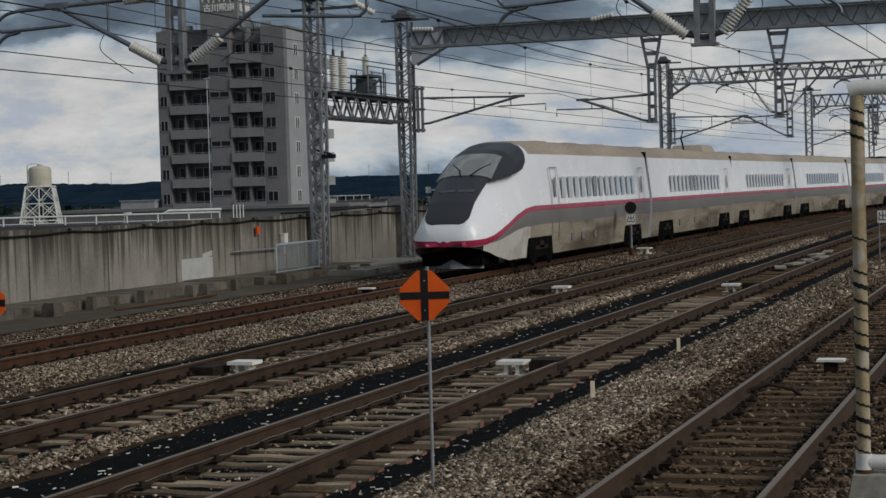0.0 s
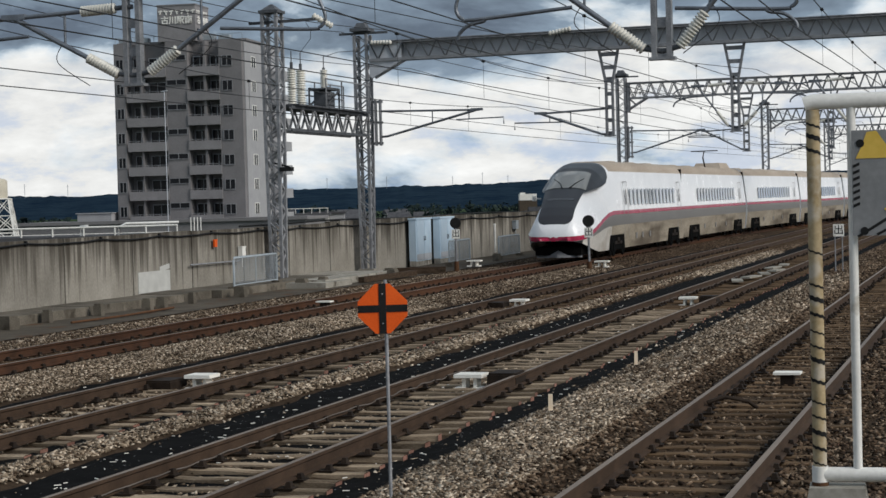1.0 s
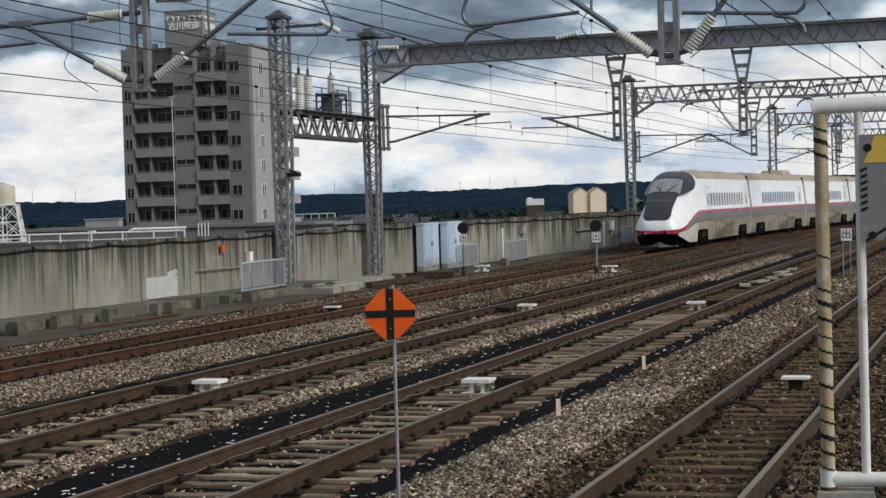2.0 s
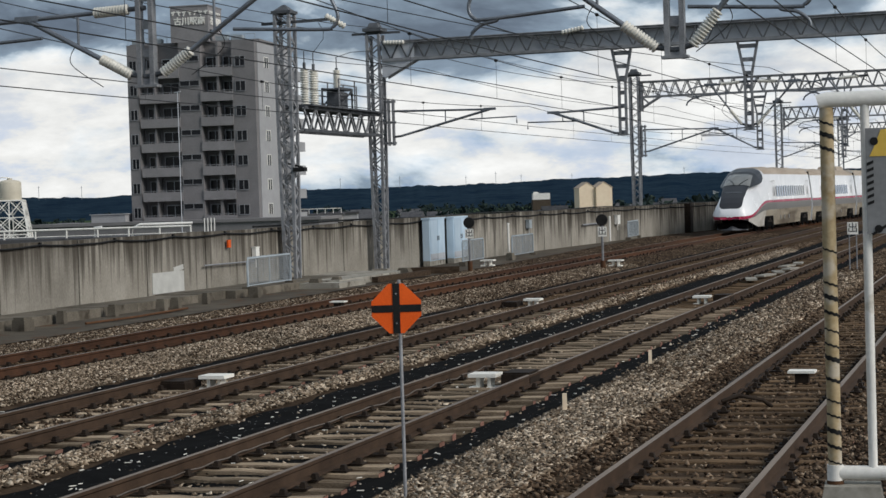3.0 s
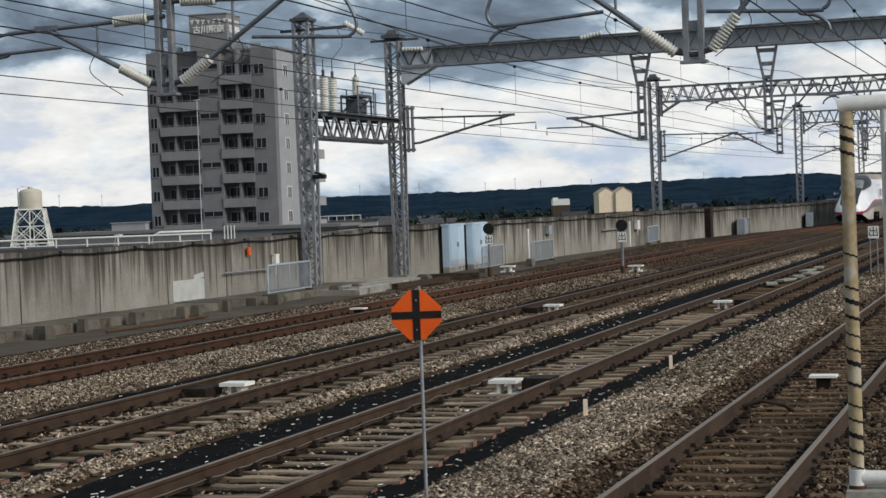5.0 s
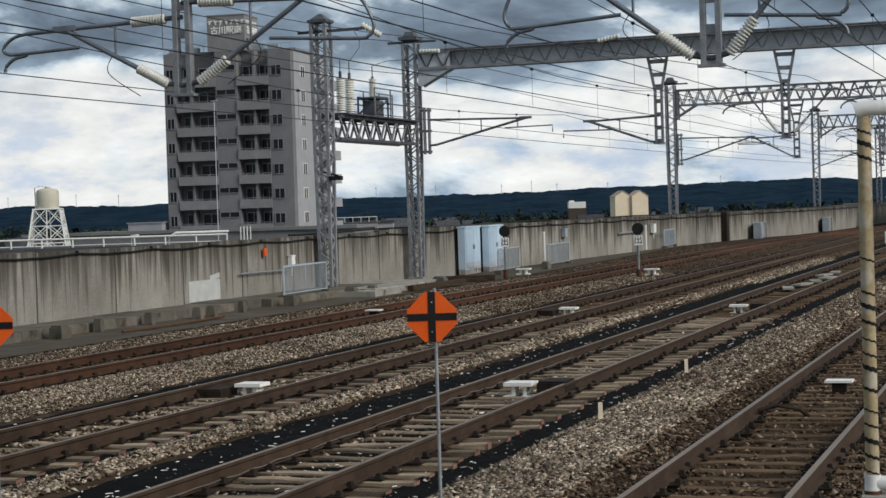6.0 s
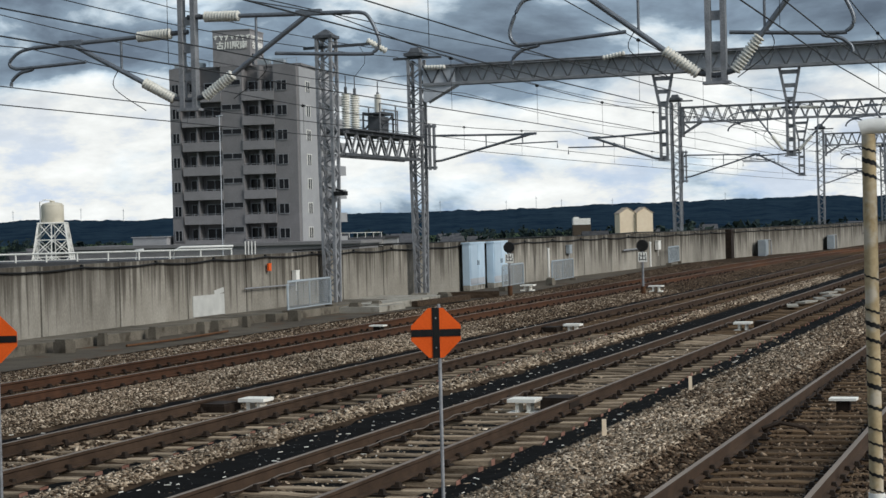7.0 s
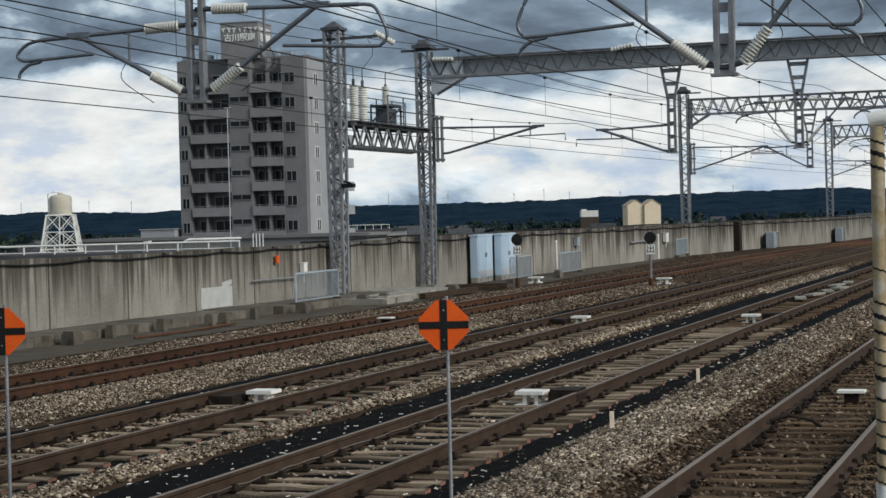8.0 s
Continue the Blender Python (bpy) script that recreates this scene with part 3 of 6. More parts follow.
# ---- ground beyond the viaduct ----
g = Shape()
GROUND_Z = -9.0
g.sheet([[(x, y, GROUND_Z) for x in (-4500, -1500, -500, -100, 200, 800, 2500, 4500)] for y in (-1500, -300, 0, 300, 900, 2000, 4900)])
solo("ground", g, FIELD, "flat dark green farmland and town ground below the viaduct", "ground", "structure")
deck = Shape()
deck.box((-11.7, 217, -1.2), (30.4, 486, 1.7))
deck.box((-11.7, 60, -5.5), (22, 3, 7.0))
deck.box((-11.7, 160, -5.5), (22, 3, 7.0))
solo("viaduct_deck", deck, DARK_CONCRETE, "concrete railway viaduct deck on piers", "viaduct", "structure")


def hills():
    """A long wooded ridge with an uneven, tree-toothed crest."""
    s = Shape()
    back, crest, mid, foot = [], [], [], []
    n = 520
    for i in range(n + 1):
        side = -1500 + 2900 * i / n
        depth = 2900
        u = side / 2900 * 3144 + 784
        # crest height above the eye rises gently to one side
        h = 2.7 + 2900 / 3144 * (26 + 9 * max(0, min(1, (u - 900) / 450)) + 5 * noise.noise(Vector((u * 0.006, 1, 0))) + 3.0 * noise.noise(Vector((u * 0.021, 2, 0))) + 1.7 * noise.noise(Vector((u * 0.09, 5, 0))) + 1.0 * noise.noise(Vector((u * 0.33, 7, 0))))
        for row, dd, z in ((back, 500, h * 0.8), (crest, 0, h), (mid, -260, 2 + h * (0.42 + 0.18 * noise.noise(Vector((u * 0.02, 9, 0))))), (foot, -700, GROUND_Z - 1)):
            x, y = distant(side * (1 + dd / 2900), depth + dd)
            row.append((x, y, z))
    s.sheet([foot, mid, crest, back], 0, True)
    return solo("wooded_hills", s, HILL, "dark forested ridge along the horizon, blue haze put into its colour", "hills", "structure")


hills()

# ---- viaduct wall ----
WALL_LINE = [(-25.85, -10.0), (-25.75, 66.0), (-25.45, 72.0), (-25.1, 80.0), (-24.0, 92.0), (-22.5, 106.0), (-20.9, 122.0), (-19.0, 138.0), (-18.0, 154.0), (-17.4, 176.0), (-17.2, 200.0), (-17.2, 300.0), (-17.2, 430.0)]


def wall_x(y):
    return float(np.interp(y, [p[1] for p in WALL_LINE], [p[0] for p in WALL_LINE]))


def panel(parent, y0, y1, top, rng):
    """One cast panel: inner face towards the tracks."""
    s = Shape()
    a, b = Vector((wall_x(y0), y0, 0)), Vector((wall_x(y1), y1, 0))
    d = (b - a).normalized()
    out = Vector((-d.y, d.x, 0))
    p, q = d * 0.04, out * 0.22
    foot = [a + p, b - p, b - p + q, a + p + q]
    t0, t1 = top + rng.uniform(-0.02, 0.02), top + rng.uniform(-0.02, 0.02)
    pts = [v + Vector((0, 0, -0.3)) for v in foot] + [foot[0] + Vector((0, 0, t0)), foot[1] + Vector((0, 0, t1)), foot[2] + Vector((0, 0, t1)), foot[3] + Vector((0, 0, t0))]
    s.add(pts, [(3, 2, 1, 0), (4, 5, 6, 7), (0, 1, 5, 4), (1, 2, 6, 5), (2, 3, 7, 6), (3, 0, 4, 7)])
    part("panel", s, WALL, parent)


def parapet():
    wall = thing("wall_west", "rain-streaked concrete parapet wall in cast panels", "wall", kind="structure")
    rng = random.Random(8)
    y = 11.8
    while y < 300:
        step = 4.2 if y < 110 else 8.0
        panel(wall, y, y + step, 1.9 if y < 64 else 1.96, rng)
        y += step
    core = Shape()
    for i in range(len(WALL_LINE) - 1):
        (x0, y0), (x1, y1) = WALL_LINE[i], WALL_LINE[i + 1]
        core.bar((x0 - 0.13, y0, 0.7), (x1 - 0.13, y1, 0.7), 0.12, 2.1)
    part("core", core, DARK_CONCRETE, wall)
    cap = Shape()
    # the cable hangs in shallow bows from clips near the top
    pts = []
    y = 11.0
    while y < 290:
        span = rng.uniform(3.4, 4.8)
        for k in range(8):
            u = k / 8
            t = y + span * u
            pts.append((wall_x(t) + 0.05, t, 1.80 - rng.uniform(0.05, 0.07) * 4 * u * (1 - u)))
        cap.box((wall_x(y) + 0.03, y, 1.81), (0.07, 0.09, 0.13))
        y += span
    cap.tube(pts, 0.03, 6)
    cap.tube([(wall_x(t) - 0.13, t, 1.985 + 0.03 * math.sin(t * 0.38 + 1)) for t in np.arange(58, 300, 1.3)], 0.04, 6)
    part("cable", cap, BLACK, wall, "black cables sagging along the top edge")
    return wall


parapet()
trough = thing("cable_trough", "low concrete cable trough along the foot of the wall", "cable trough", kind="structure")
rng = random.Random(31)
for i in range(24):
    y = 14 + i * 2.0
    front = -24.25 + (0.35 if y > 50 else 0.0)
    seg = Shape()
    mid = (wall_x(y + 1) + 0.03 + front) / 2
    seg.box((mid, y + 1.0, -0.17 + rng.uniform(-0.012, 0.006)), (front - wall_x(y + 1) - 0.03, 1.984, 0.36))
    part("trough_section", seg, LEDGE, trough)
path = Shape()
rows = []
for y in np.arange(10, 112, 2.0):
    a, b = wall_x(y) + 0.03, min(-21.9, track_x("a", y) - 3.6)
    rows.append([(a + (b - a) * k / 4, y, float(bed_z(a + (b - a) * k / 4, y)) + 0.035) for k in range(5)])
path.sheet(rows)
solo("walkway", path, WALKWAY, "dark concrete service walkway beside the wall", "walkway", "structure")

# ---- platform under the camera ----
pf = Shape()
pf.box((4.2, -16, 0.45), (11.0, 48.6, 1.5))
solo("platform", pf, CONCRETE, "grey concrete station platform that ends before the fence", "platform", "structure")


# ---- overhead line supports ----
def lattice_column(parent, x, y, z0, z1, w, mat_, name="column"):
    """Four angle legs, narrower at the foot, laced on all sides."""
    base = Shape()
    base.box((x, y, z0 - 0.1), (w * 1.3, w * 1.3, 0.3))
    col = part(name, base, CONCRETE, parent)

    def half(z):
        k = (z - z0) / (z1 - z0)
        return w * (0.36 + 0.14 * min(1, k * 1.6))
    for sx in (-1, 1):
        for sy in (-1, 1):
            leg = Shape()
            pts = [(x + sx * half(z), y + sy * half(z), z) for z in np.linspace(z0, z1, 5)]
            for a, b in zip(pts, pts[1:]):
                leg.bar(a, b, 0.11)
            part("leg", leg, mat_, col)
    s = Shape()
    n = max(6, int((z1 - z0) / 0.36))
    zs = np.linspace(z0 + 0.2, z1, n)
    for i in range(n - 1):
        a, b = zs[i], zs[i + 1]
        f = 1 if i % 2 else -1
        for side in (-1, 1):
            s.bar((x - f * half(a), y + side * half(a), a), (x + f * half(b), y + side * half(b), b), 0.09, 0.03)
            s.bar((x + side * half(a), y - f * half(a), a), (x + side * half(b), y + f * half(b), b), 0.03, 0.09)
    part("lacing", s, mat_, col, kind="stuff")
    return col


def lattice_beam(parent, x0, x1, y, z0, z1, w, pitch=0.36, mat_=None, name="beam", plated=False):
    """A box truss across the tracks."""
    mat_ = mat_ or STEEL
    top = Shape()
    top.box(((x0 + x1) / 2, y, z1), (x1 - x0, w + 0.1, 0.03))
    beam = part(name, top, mat_, parent)
    for yy in (y - w / 2, y + w / 2):
        for z in (z0, z1):
            ch = Shape()
            ch.bar((x0, yy, z), (x1, yy, z), 0.10, 0.11)
            part("chord", ch, mat_, beam)
    s = Shape()
    n = int((x1 - x0) / pitch)
    for yy in (y - w / 2, y + w / 2):
        for i in range(n):
            a, b = x0 + (x1 - x0) * i / n, x0 + (x1 - x0) * (i + 1) / n
            up = i % 2
            s.bar((a, yy, z0 if up else z1), (b, yy, z1 if up else z0), 0.05, 0.055)
    m = int((x1 - x0) / 1.2)
    for i in range(m + 1):
        a = x0 + (x1 - x0) * i / m
        s.bar((a, y - w / 2, z0), (a, y + w / 2, z0), 0.05)
    part("lacing", s, DARK_STEEL if plated else mat_, beam, kind="stuff")
    if plated:
        web = Shape()
        web.box(((x0 + x1) / 2, y + 0.05, (z0 + z1) / 2), (x1 - x0 - 0.2, 0.015, z1 - z0 - 0.12))
        part("web_plate", web, PLATE_STEEL, beam)
        ins = Shape()
        insulator(ins, (x0 + 0.1, y - 0.4, z1 - 0.02), (x0 + 1.0, y - 0.4, z1 - 0.05), 0.10, 7)
        part("strain_insulator", ins, PORCELAIN, beam, "white ribbed strain insulator")
        ins = Shape()
        insulator(ins, (x0 + 7.6, y - 0.4, z1 - 0.05), (x0 + 8.5, y - 0.4, z1 + 0.1), 0.10, 7)
        part("strain_insulator", ins, PORCELAIN, beam, "white ribbed strain insulator")
    return beam


def insulator(s, a, b, r=0.075, n=9, slot=0):
    """A ribbed porcelain rod from a to b."""
    a, b = Vector(a), Vector(b)
    pts, rs = [], []
    for i in range(n):
        for u, k in ((0.0, 0.62), (0.35, 1.0), (0.65, 1.0), (0.95, 0.62)):
            pts.append(a.lerp(b, (i + u) / n))
            rs.append(r * k)
    s.tube(pts, rs, 10, slot)


def drop_post(parent, x, y, z0, z1, w=0.34):
    """A hanging post of two channels with batten plates, wide at the top."""
    s = Shape()
    for side in (-1, 1):
        s.bar((x + side * w * 0.36, y, z0), (x + side * w * 0.36, y, z1 - 1.4), 0.09, 0.16)
        s.bar((x + side * w * 0.36, y, z1 - 1.4), (x + side * w * 1.1, y, z1), 0.09, 0.16)
    z = z0 + 0.1
    while z < z1 - 0.2:
        k = w * 0.36 if z < z1 - 1.4 else w * 0.36 + (z - z1 + 1.4) / 1.4 * w * 0.74
        s.box((x, y, z), (2 * k, 0.05, 0.16))
        z += 0.52
    s.box((x, y, z0), (w + 0.1, 0.2, 0.05))
    return part("drop_post", s, STEEL, parent)


def cantilever(parent, x, y, dirn, z_low, z_top, reach, loop=True, scale=1.0, deep=1.0, hook=True):
    """Top tube and raking tube with insulators, and a bent steady arm."""
    arm = Shape()
    top_in, low_in = Vector((x + dirn * 0.35, y, z_top)), Vector((x + dirn * 0.25, y, z_low))
    tip = Vector((x + dirn * reach, y, z_top - 0.10))
    d_top = (tip - top_in).normalized()
    meet = top_in + (tip - top_in) * (0.72 if loop else 0.97)
    d_low = (meet - low_in).normalized()
    arm.tube([top_in + d_top * 0.7, tip], 0.042 * scale, 8)
    arm.tube([low_in + d_low * 0.78, meet], 0.05 * scale, 8)
    mid = low_in.lerp(meet, 0.52)
    arm.tube([mid, (mid.x, y, z_top - 0.03)], 0.025, 6)
    arm.box(meet + Vector((0, 0, 0.02)), (0.5, 0.09, 0.1))
    c = part("cantilever", arm, TUBE, parent)
    for a, b in ((top_in, top_in + d_top * 0.72), (low_in + d_low * 0.08, low_in + d_low * 0.80)):
        ins = Shape()
        insulator(ins, a, b, (0.105 if loop else 0.055) * scale, 12)
        part("insulator", ins, PORCELAIN if loop else TUBE, c, "ribbed white porcelain insulator" if loop else "")
    for a, b in (((x, y, z_top + 0.01), top_in), ((x, y, z_low), low_in + d_low * 0.1)):
        fix = Shape()
        fix.tube([a, b], 0.05, 6)
        part("hinge", fix, DARK_STEEL, c)
    st = Shape()
    if loop:
        e = tip
        k = -0.385 * (deep - 1)
        pts = [e, e + Vector((dirn * 0.30, 0, -0.06)), e + Vector((dirn * 0.50, 0, -0.2 * deep)), e + Vector((dirn * 0.54, 0, -0.30 * deep)), e + Vector((dirn * 0.44, 0, -0.37 * deep)),
               e + Vector((dirn * 0.2, 0, -0.385 * deep)), e + Vector((-dirn * 1.15 * deep ** 0.4, 0, -0.33 * deep))]
        st.tube(bend(pts), 0.034 * scale, 8)
        if hook:
            dr = Shape()
            dr.tube(bend([e + Vector((dirn * 0.02, 0, k - 0.36)), e + Vector((dirn * 0.05, 0, k - 0.42)), e + Vector((dirn * 0.3, 0, k - 0.47)), e + Vector((dirn * 0.48, 0, k - 0.60)), e + Vector((dirn * 0.52, 0, k - 0.72))]), 0.034, 6)
            part("registration_arm", dr, TUBE, c)
        lead = Shape()
        lead.tube(bend([low_in.lerp(meet, 0.55), low_in.lerp(meet, 0.55) + Vector((dirn * 0.1, 0, -0.35)), low_in.lerp(meet, 0.5) + Vector((-dirn * 0.45, 0, -0.75))]), 0.009, 5)
        part("jumper_lead", lead, WIRE, c)
    else:
        st.tube([tip + Vector((-dirn * 1.0, 0, -0.36)), tip + Vector((dirn * 1.0, 0, -0.33)), tip + Vector((dirn * 1.0, 0, -0.6))], 0.03, 6)
        st.tube([tip + Vector((-dirn * 0.45, 0, -0.1)), tip + Vector((-dirn * 0.45, 0, -0.36))], 0.02, 6)
    part("steady_arm", st, TUBE, c)
    return c


def bracket_post(parent, x, y, z0, z1):
    """A short double channel clamped to the column, which carries the bracket arms."""
    s = Shape()
    for k in (-0.1, 0.1):
        s.bar((x + k, y, z0), (x + k, y, z1), 0.08, 0.16)
    for z in (z0 + 0.1, (z0 + z1) / 2, z1 - 0.1):
        s.box((x - 0.1, y, z), (0.6, 0.1, 0.1))
    return part("bracket_post", s, STEEL, parent)


def haunch(parent, x, y, z0, z1, dirn=1, reach=1.7):
    """The solid bracket plate where beam meets column."""
    s = Shape()
    for yy in (y - 0.22, y + 0.22):
        s.bar((x + 0.1 * dirn, yy, z0 - 0.7), (x + min(reach, 1.45) * dirn, yy, z0), 0.09, 0.1)
        if reach < 1.5:
            s.bar((x + 0.1 * dirn, yy, z1), (x + 0.1 * dirn, yy, z0 - 0.9), 0.1)
            s.bar((x + 0.1 * dirn, yy, z0), (x + 0.6 * dirn, yy, z0 - 0.45), 0.06)
            continue
        q = [(x, z1), (x + 1.4 * dirn, z1), (x + 1.4 * dirn, z0), (x + 0.15 * dirn, z0 - 0.66), (x, z0 - 0.7)]
        s.add([(a, yy, b) for a, b in q] + [(a, yy + 0.012, b) for a, b in q],
              [(0, 1, 2, 3, 4), (9, 8, 7, 6, 5), (0, 5, 6, 1), (1, 6, 7, 2), (2, 7, 8, 3), (3, 8, 9, 4), (4, 9, 5, 0)])
    return part("bracket", s, PLATE_STEEL if reach > 1.5 else STEEL, parent)


def gantry(x0, y, base, z0, z1, right, label, plated=False):
    g = thing("overhead_gantry", label, "gantry", group="gantries over the tracks")
    lattice_column(g, x0, y, base, z1 + 0.35, 0.52, STEEL)
    lattice_column(g, right, y, -0.2, z1 + 0.35, 0.52, STEEL)
    lattice_beam(g, x0 + 0.4, right - 0.4, y, z0, z1, 0.5, plated=plated)
    haunch(g, x0 + 0.36, y, z0, z1, 1, 1.7 if plated else 1.3)
    haunch(g, right - 0.36, y, z0, z1, -1, 1.3)
    cap = Shape()
    cap.box((x0, y, z1 + 0.55), (0.8, 0.8, 0.14))
    cap.box((x0, y, z1 + 0.72), (0.55, 0.55, 0.24), 0, None, 0.6)
    cap.bar((x0 - 1.0, y, z1 + 0.42), (x0 + 1.1, y, z1 + 0.42), 0.09)
    part("cap", cap, DARK_STEEL, g)
    return g


# nearest gantry: its beam lies above the view, the hanging posts come down into it
g0 = gantry(-25.0, 30.0, 0.0, 9.0, 9.6, 8.0, "steel lattice gantry with hanging posts and porcelain insulators")
for px in (-15.43, -5.48):
    drop_post(g0, px, 30.0, 5.0, 9.0, 0.36)
cantilever(g0, -15.43, 30, -1, 5.18, 6.45, 3.35)
cantilever(g0, -15.43, 30, 1, 5.18, 6.72, 3.3, deep=2.0, hook=False)
cantilever(g0, -5.48, 30, -1, 5.12, 6.75, 3.1, deep=2.1)
cantilever(g0, -5.48, 30, 1, 5.12, 6.6, 1.75, deep=2.0)
g1 = gantry(-25.05, 69.0, -0.1, 8.5, 9.22, 6.0, "galvanised lattice gantry spanning all tracks", True)
for px in (-14.75, -9.8):
    drop_post(g1, px, 69.0, 5.05, 8.52, 0.36)
bracket_post(g1, -24.45, 69, 5.0, 6.9)
cantilever(g1, -24.4, 69, 1, 5.35, 6.4, 4.3, False)
cantilever(g1, -14.75, 69, -1, 5.1, 6.13, 2.9, False)
cantilever(g1, -9.8, 69, -1, 5.2, 6.9, 1.9, scale=0.7)
cantilever(g1, -9.8, 69, 1, 5.2, 6.9, 2.3, scale=0.7)
cantilever(g1, -5.3, 69, -1, 5.2, 6.9, 1.9, scale=0.7)
g2 = gantry(-22.75, 110.0, 0.3, 8.75, 9.68, 6.0, "distant lattice gantry over the tracks beyond the signals")
for px in (-15.0, -9.9):
    drop_post(g2, px, 110.0, 5.2, 8.8, 0.42)
bracket_post(g2, -22.25, 110, 5.0, 7.0)
cantilever(g2, -22.25, 110, 1, 5.33, 6.7, 4.6, False)
cantilever(g2, -15.0, 110, -1, 5.3, 6.6, 2.6, False)
cantilever(g2, -9.9, 110, -1, 5.3, 6.9, 2.2, scale=0.7)
g3 = gantry(-18.9, 150.0, 0.0, 8.55, 9.5, 6.0, "far lattice gantry near the bend in the wall")
for px in (-13.6, -9.9):
    drop_post(g3, px, 150.0, 5.2, 8.6, 0.42)
cantilever(g3, -18.7, 150, 1, 5.4, 6.6, 3.6, False)
cantilever(g3, -13.6, 150, -1, 5.4, 6.6, 2.6, False)
g4 = gantry(-18.0, 195.0, 0.0, 8.6, 9.5, 6.0, "far lattice gantry near the bend in the wall")
for px in (-14.2, -9.9):
    drop_post(g4, px, 195.0, 5.2, 8.6, 0.42)
cantilever(g4, -17.8, 195, 1, 5.4, 6.6, 3.2, False)
g5 = gantry(-18.0, 240.0, 0.0, 8.6, 9.5, 6.0, "far lattice gantry near the bend in the wall")


# mast with the equipment bridge beside the first full gantry
def equipment_bridge():
    """A mast in front of the wall; a bridge runs from it, along the wall, to the gantry's column."""
    m = thing("equipment_mast", "lattice mast carrying a switchgear bridge with bushings", "mast", at=(0, 0, 0))
    mx, my = -25.3, 60.1
    lattice_column(m, mx, my, -0.05, 9.65, 0.54, STEEL)
    cap = Shape()
    cap.box((mx, my, 9.7), (0.75, 0.75, 0.1))
    cap.box((mx, my, 9.86), (0.66, 0.66, 0.24), 0, None, 0.15)
    cap.bar((mx - 0.9, my, 9.33), (mx + 1.7, my, 9.36), 0.1)
    part("cap", cap, DARK_STEEL, m)
    y0, y1, za, zb = 60.4, 68.7, 5.42, 6.25
    top = Shape()
    top.box((-25.2, (y0 + y1) / 2, zb), (0.9, y1 - y0, 0.03))
    truss = part("bridge_truss", top, DARK_STEEL, m)
    lace = Shape()
    for x in (-25.6, -24.8):
        for z in (za, zb):
            ch = Shape()
            ch.bar((x, y0, z), (x, y1, z), 0.11)
            part("chord", ch, DARK_STEEL, truss)
        n = 14
        for k in range(n):
            a, b = y0 + (y1 - y0) * k / n, y0 + (y1 - y0) * (k + 1) / n
            up = k % 2
            lace.bar((x, a, za if up else zb), (x, b, zb if up else za), 0.06, 0.08)
    for k in range(8):
        y = y0 + (y1 - y0) * k / 7
        lace.bar((-25.6, y, za), (-24.8, y, za), 0.06)
    part("lacing", lace, STEEL, truss, kind="stuff")
    deck_ = Shape()
    for k in range(10):
        deck_.box((-25.2, 61.1 + 0.78 * k, zb + 0.1), (1.25, 0.72, 0.06))
    part("bridge_deck", deck_, DARK_STEEL, m)
    for x in (-25.75, -24.62):
        rail = Shape()
        for z in (6.9, 7.45):
            rail.bar((x, 63.6, z), (x, 68.5, z), 0.045)
        for y in (63.6, 65.3, 67.0, 68.5):
            rail.bar((x, y, zb + 0.1), (x, y, 7.47), 0.045)
        part("handrail", rail, STEEL, m)
    for y, z0, r in ((61.6, 6.4, 0.17), (62.5, 6.4, 0.19), (64.9, 7.15, 0.15)):
        bush = Shape()
        insulator(bush, (-25.2, y, z0), (-25.2, y, 7.75 if z0 < 7 else 7.9), r, 15)
        bush.tube([(-25.2, y, 7.7), (-25.2, y, 7.98)], 0.06, 8, 1)
        bush.tube([(-25.2, y, 7.98), (-25.2, y, 8.4)], 0.02, 6, 1)
        part("bushing", bush, [PORCELAIN, DARK_STEEL], m, "tall white porcelain bushing")
    frame_ = Shape()
    for x in (-25.55, -24.85):
        for y in (64.2, 65.6):
            frame_.bar((x, y, zb + 0.1), (x, y, 7.15), 0.06)
        frame_.bar((x, 64.2, 7.15), (x, 65.6, 7.15), 0.07)
        frame_.bar((x, 64.2, 6.45), (x, 65.6, 7.1), 0.05)
    frame_.box((-25.2, 64.9, 7.12), (0.75, 1.5, 0.06))
    part("switch_frame", frame_, DARK_STEEL, m)
    box = Shape()
    box.box((-25.2, 64.9, 6.72), (0.5, 0.95, 0.62))
    for z in (6.55, 6.72, 6.89):
        box.box((-24.93, 64.9, z), (0.05, 0.75, 0.05))
    part("switch_box", box, DARK_STEEL, m)
    wires = Shape()
    wires.tube([(-25.2, 62.5, 8.4), (-25.0, 63.1, 8.95), (-24.7, 62.4, 9.2), (mx + 1.2, my + 0.3, 9.3)], 0.012, 5)
    wires.tube([(-25.2, 64.9, 8.4), (-25.2, 66.5, 8.7), (-25.1, 68.6, 8.9)], 0.012, 5)
    part("lead_wire", wires, WIRE, m)
    ins = Shape()
    insulator(ins, (mx + 1.6, my, 9.5), (mx + 2.2, my + 0.4, 9.1), 0.12, 7)
    part("strain_insulator", ins, PORCELAIN, m, "white ribbed strain insulator")
    lamp = Shape()
    lamp.box((mx + 0.5, my - 0.2, 3.97), (0.45, 0.28, 0.15))
    lamp.bar((mx, my - 0.1, 4.2), (mx + 0.6, my - 0.2, 4.05), 0.06)
    part("floodlight", lamp, BLACK, m)
    return m


equipment_bridge()


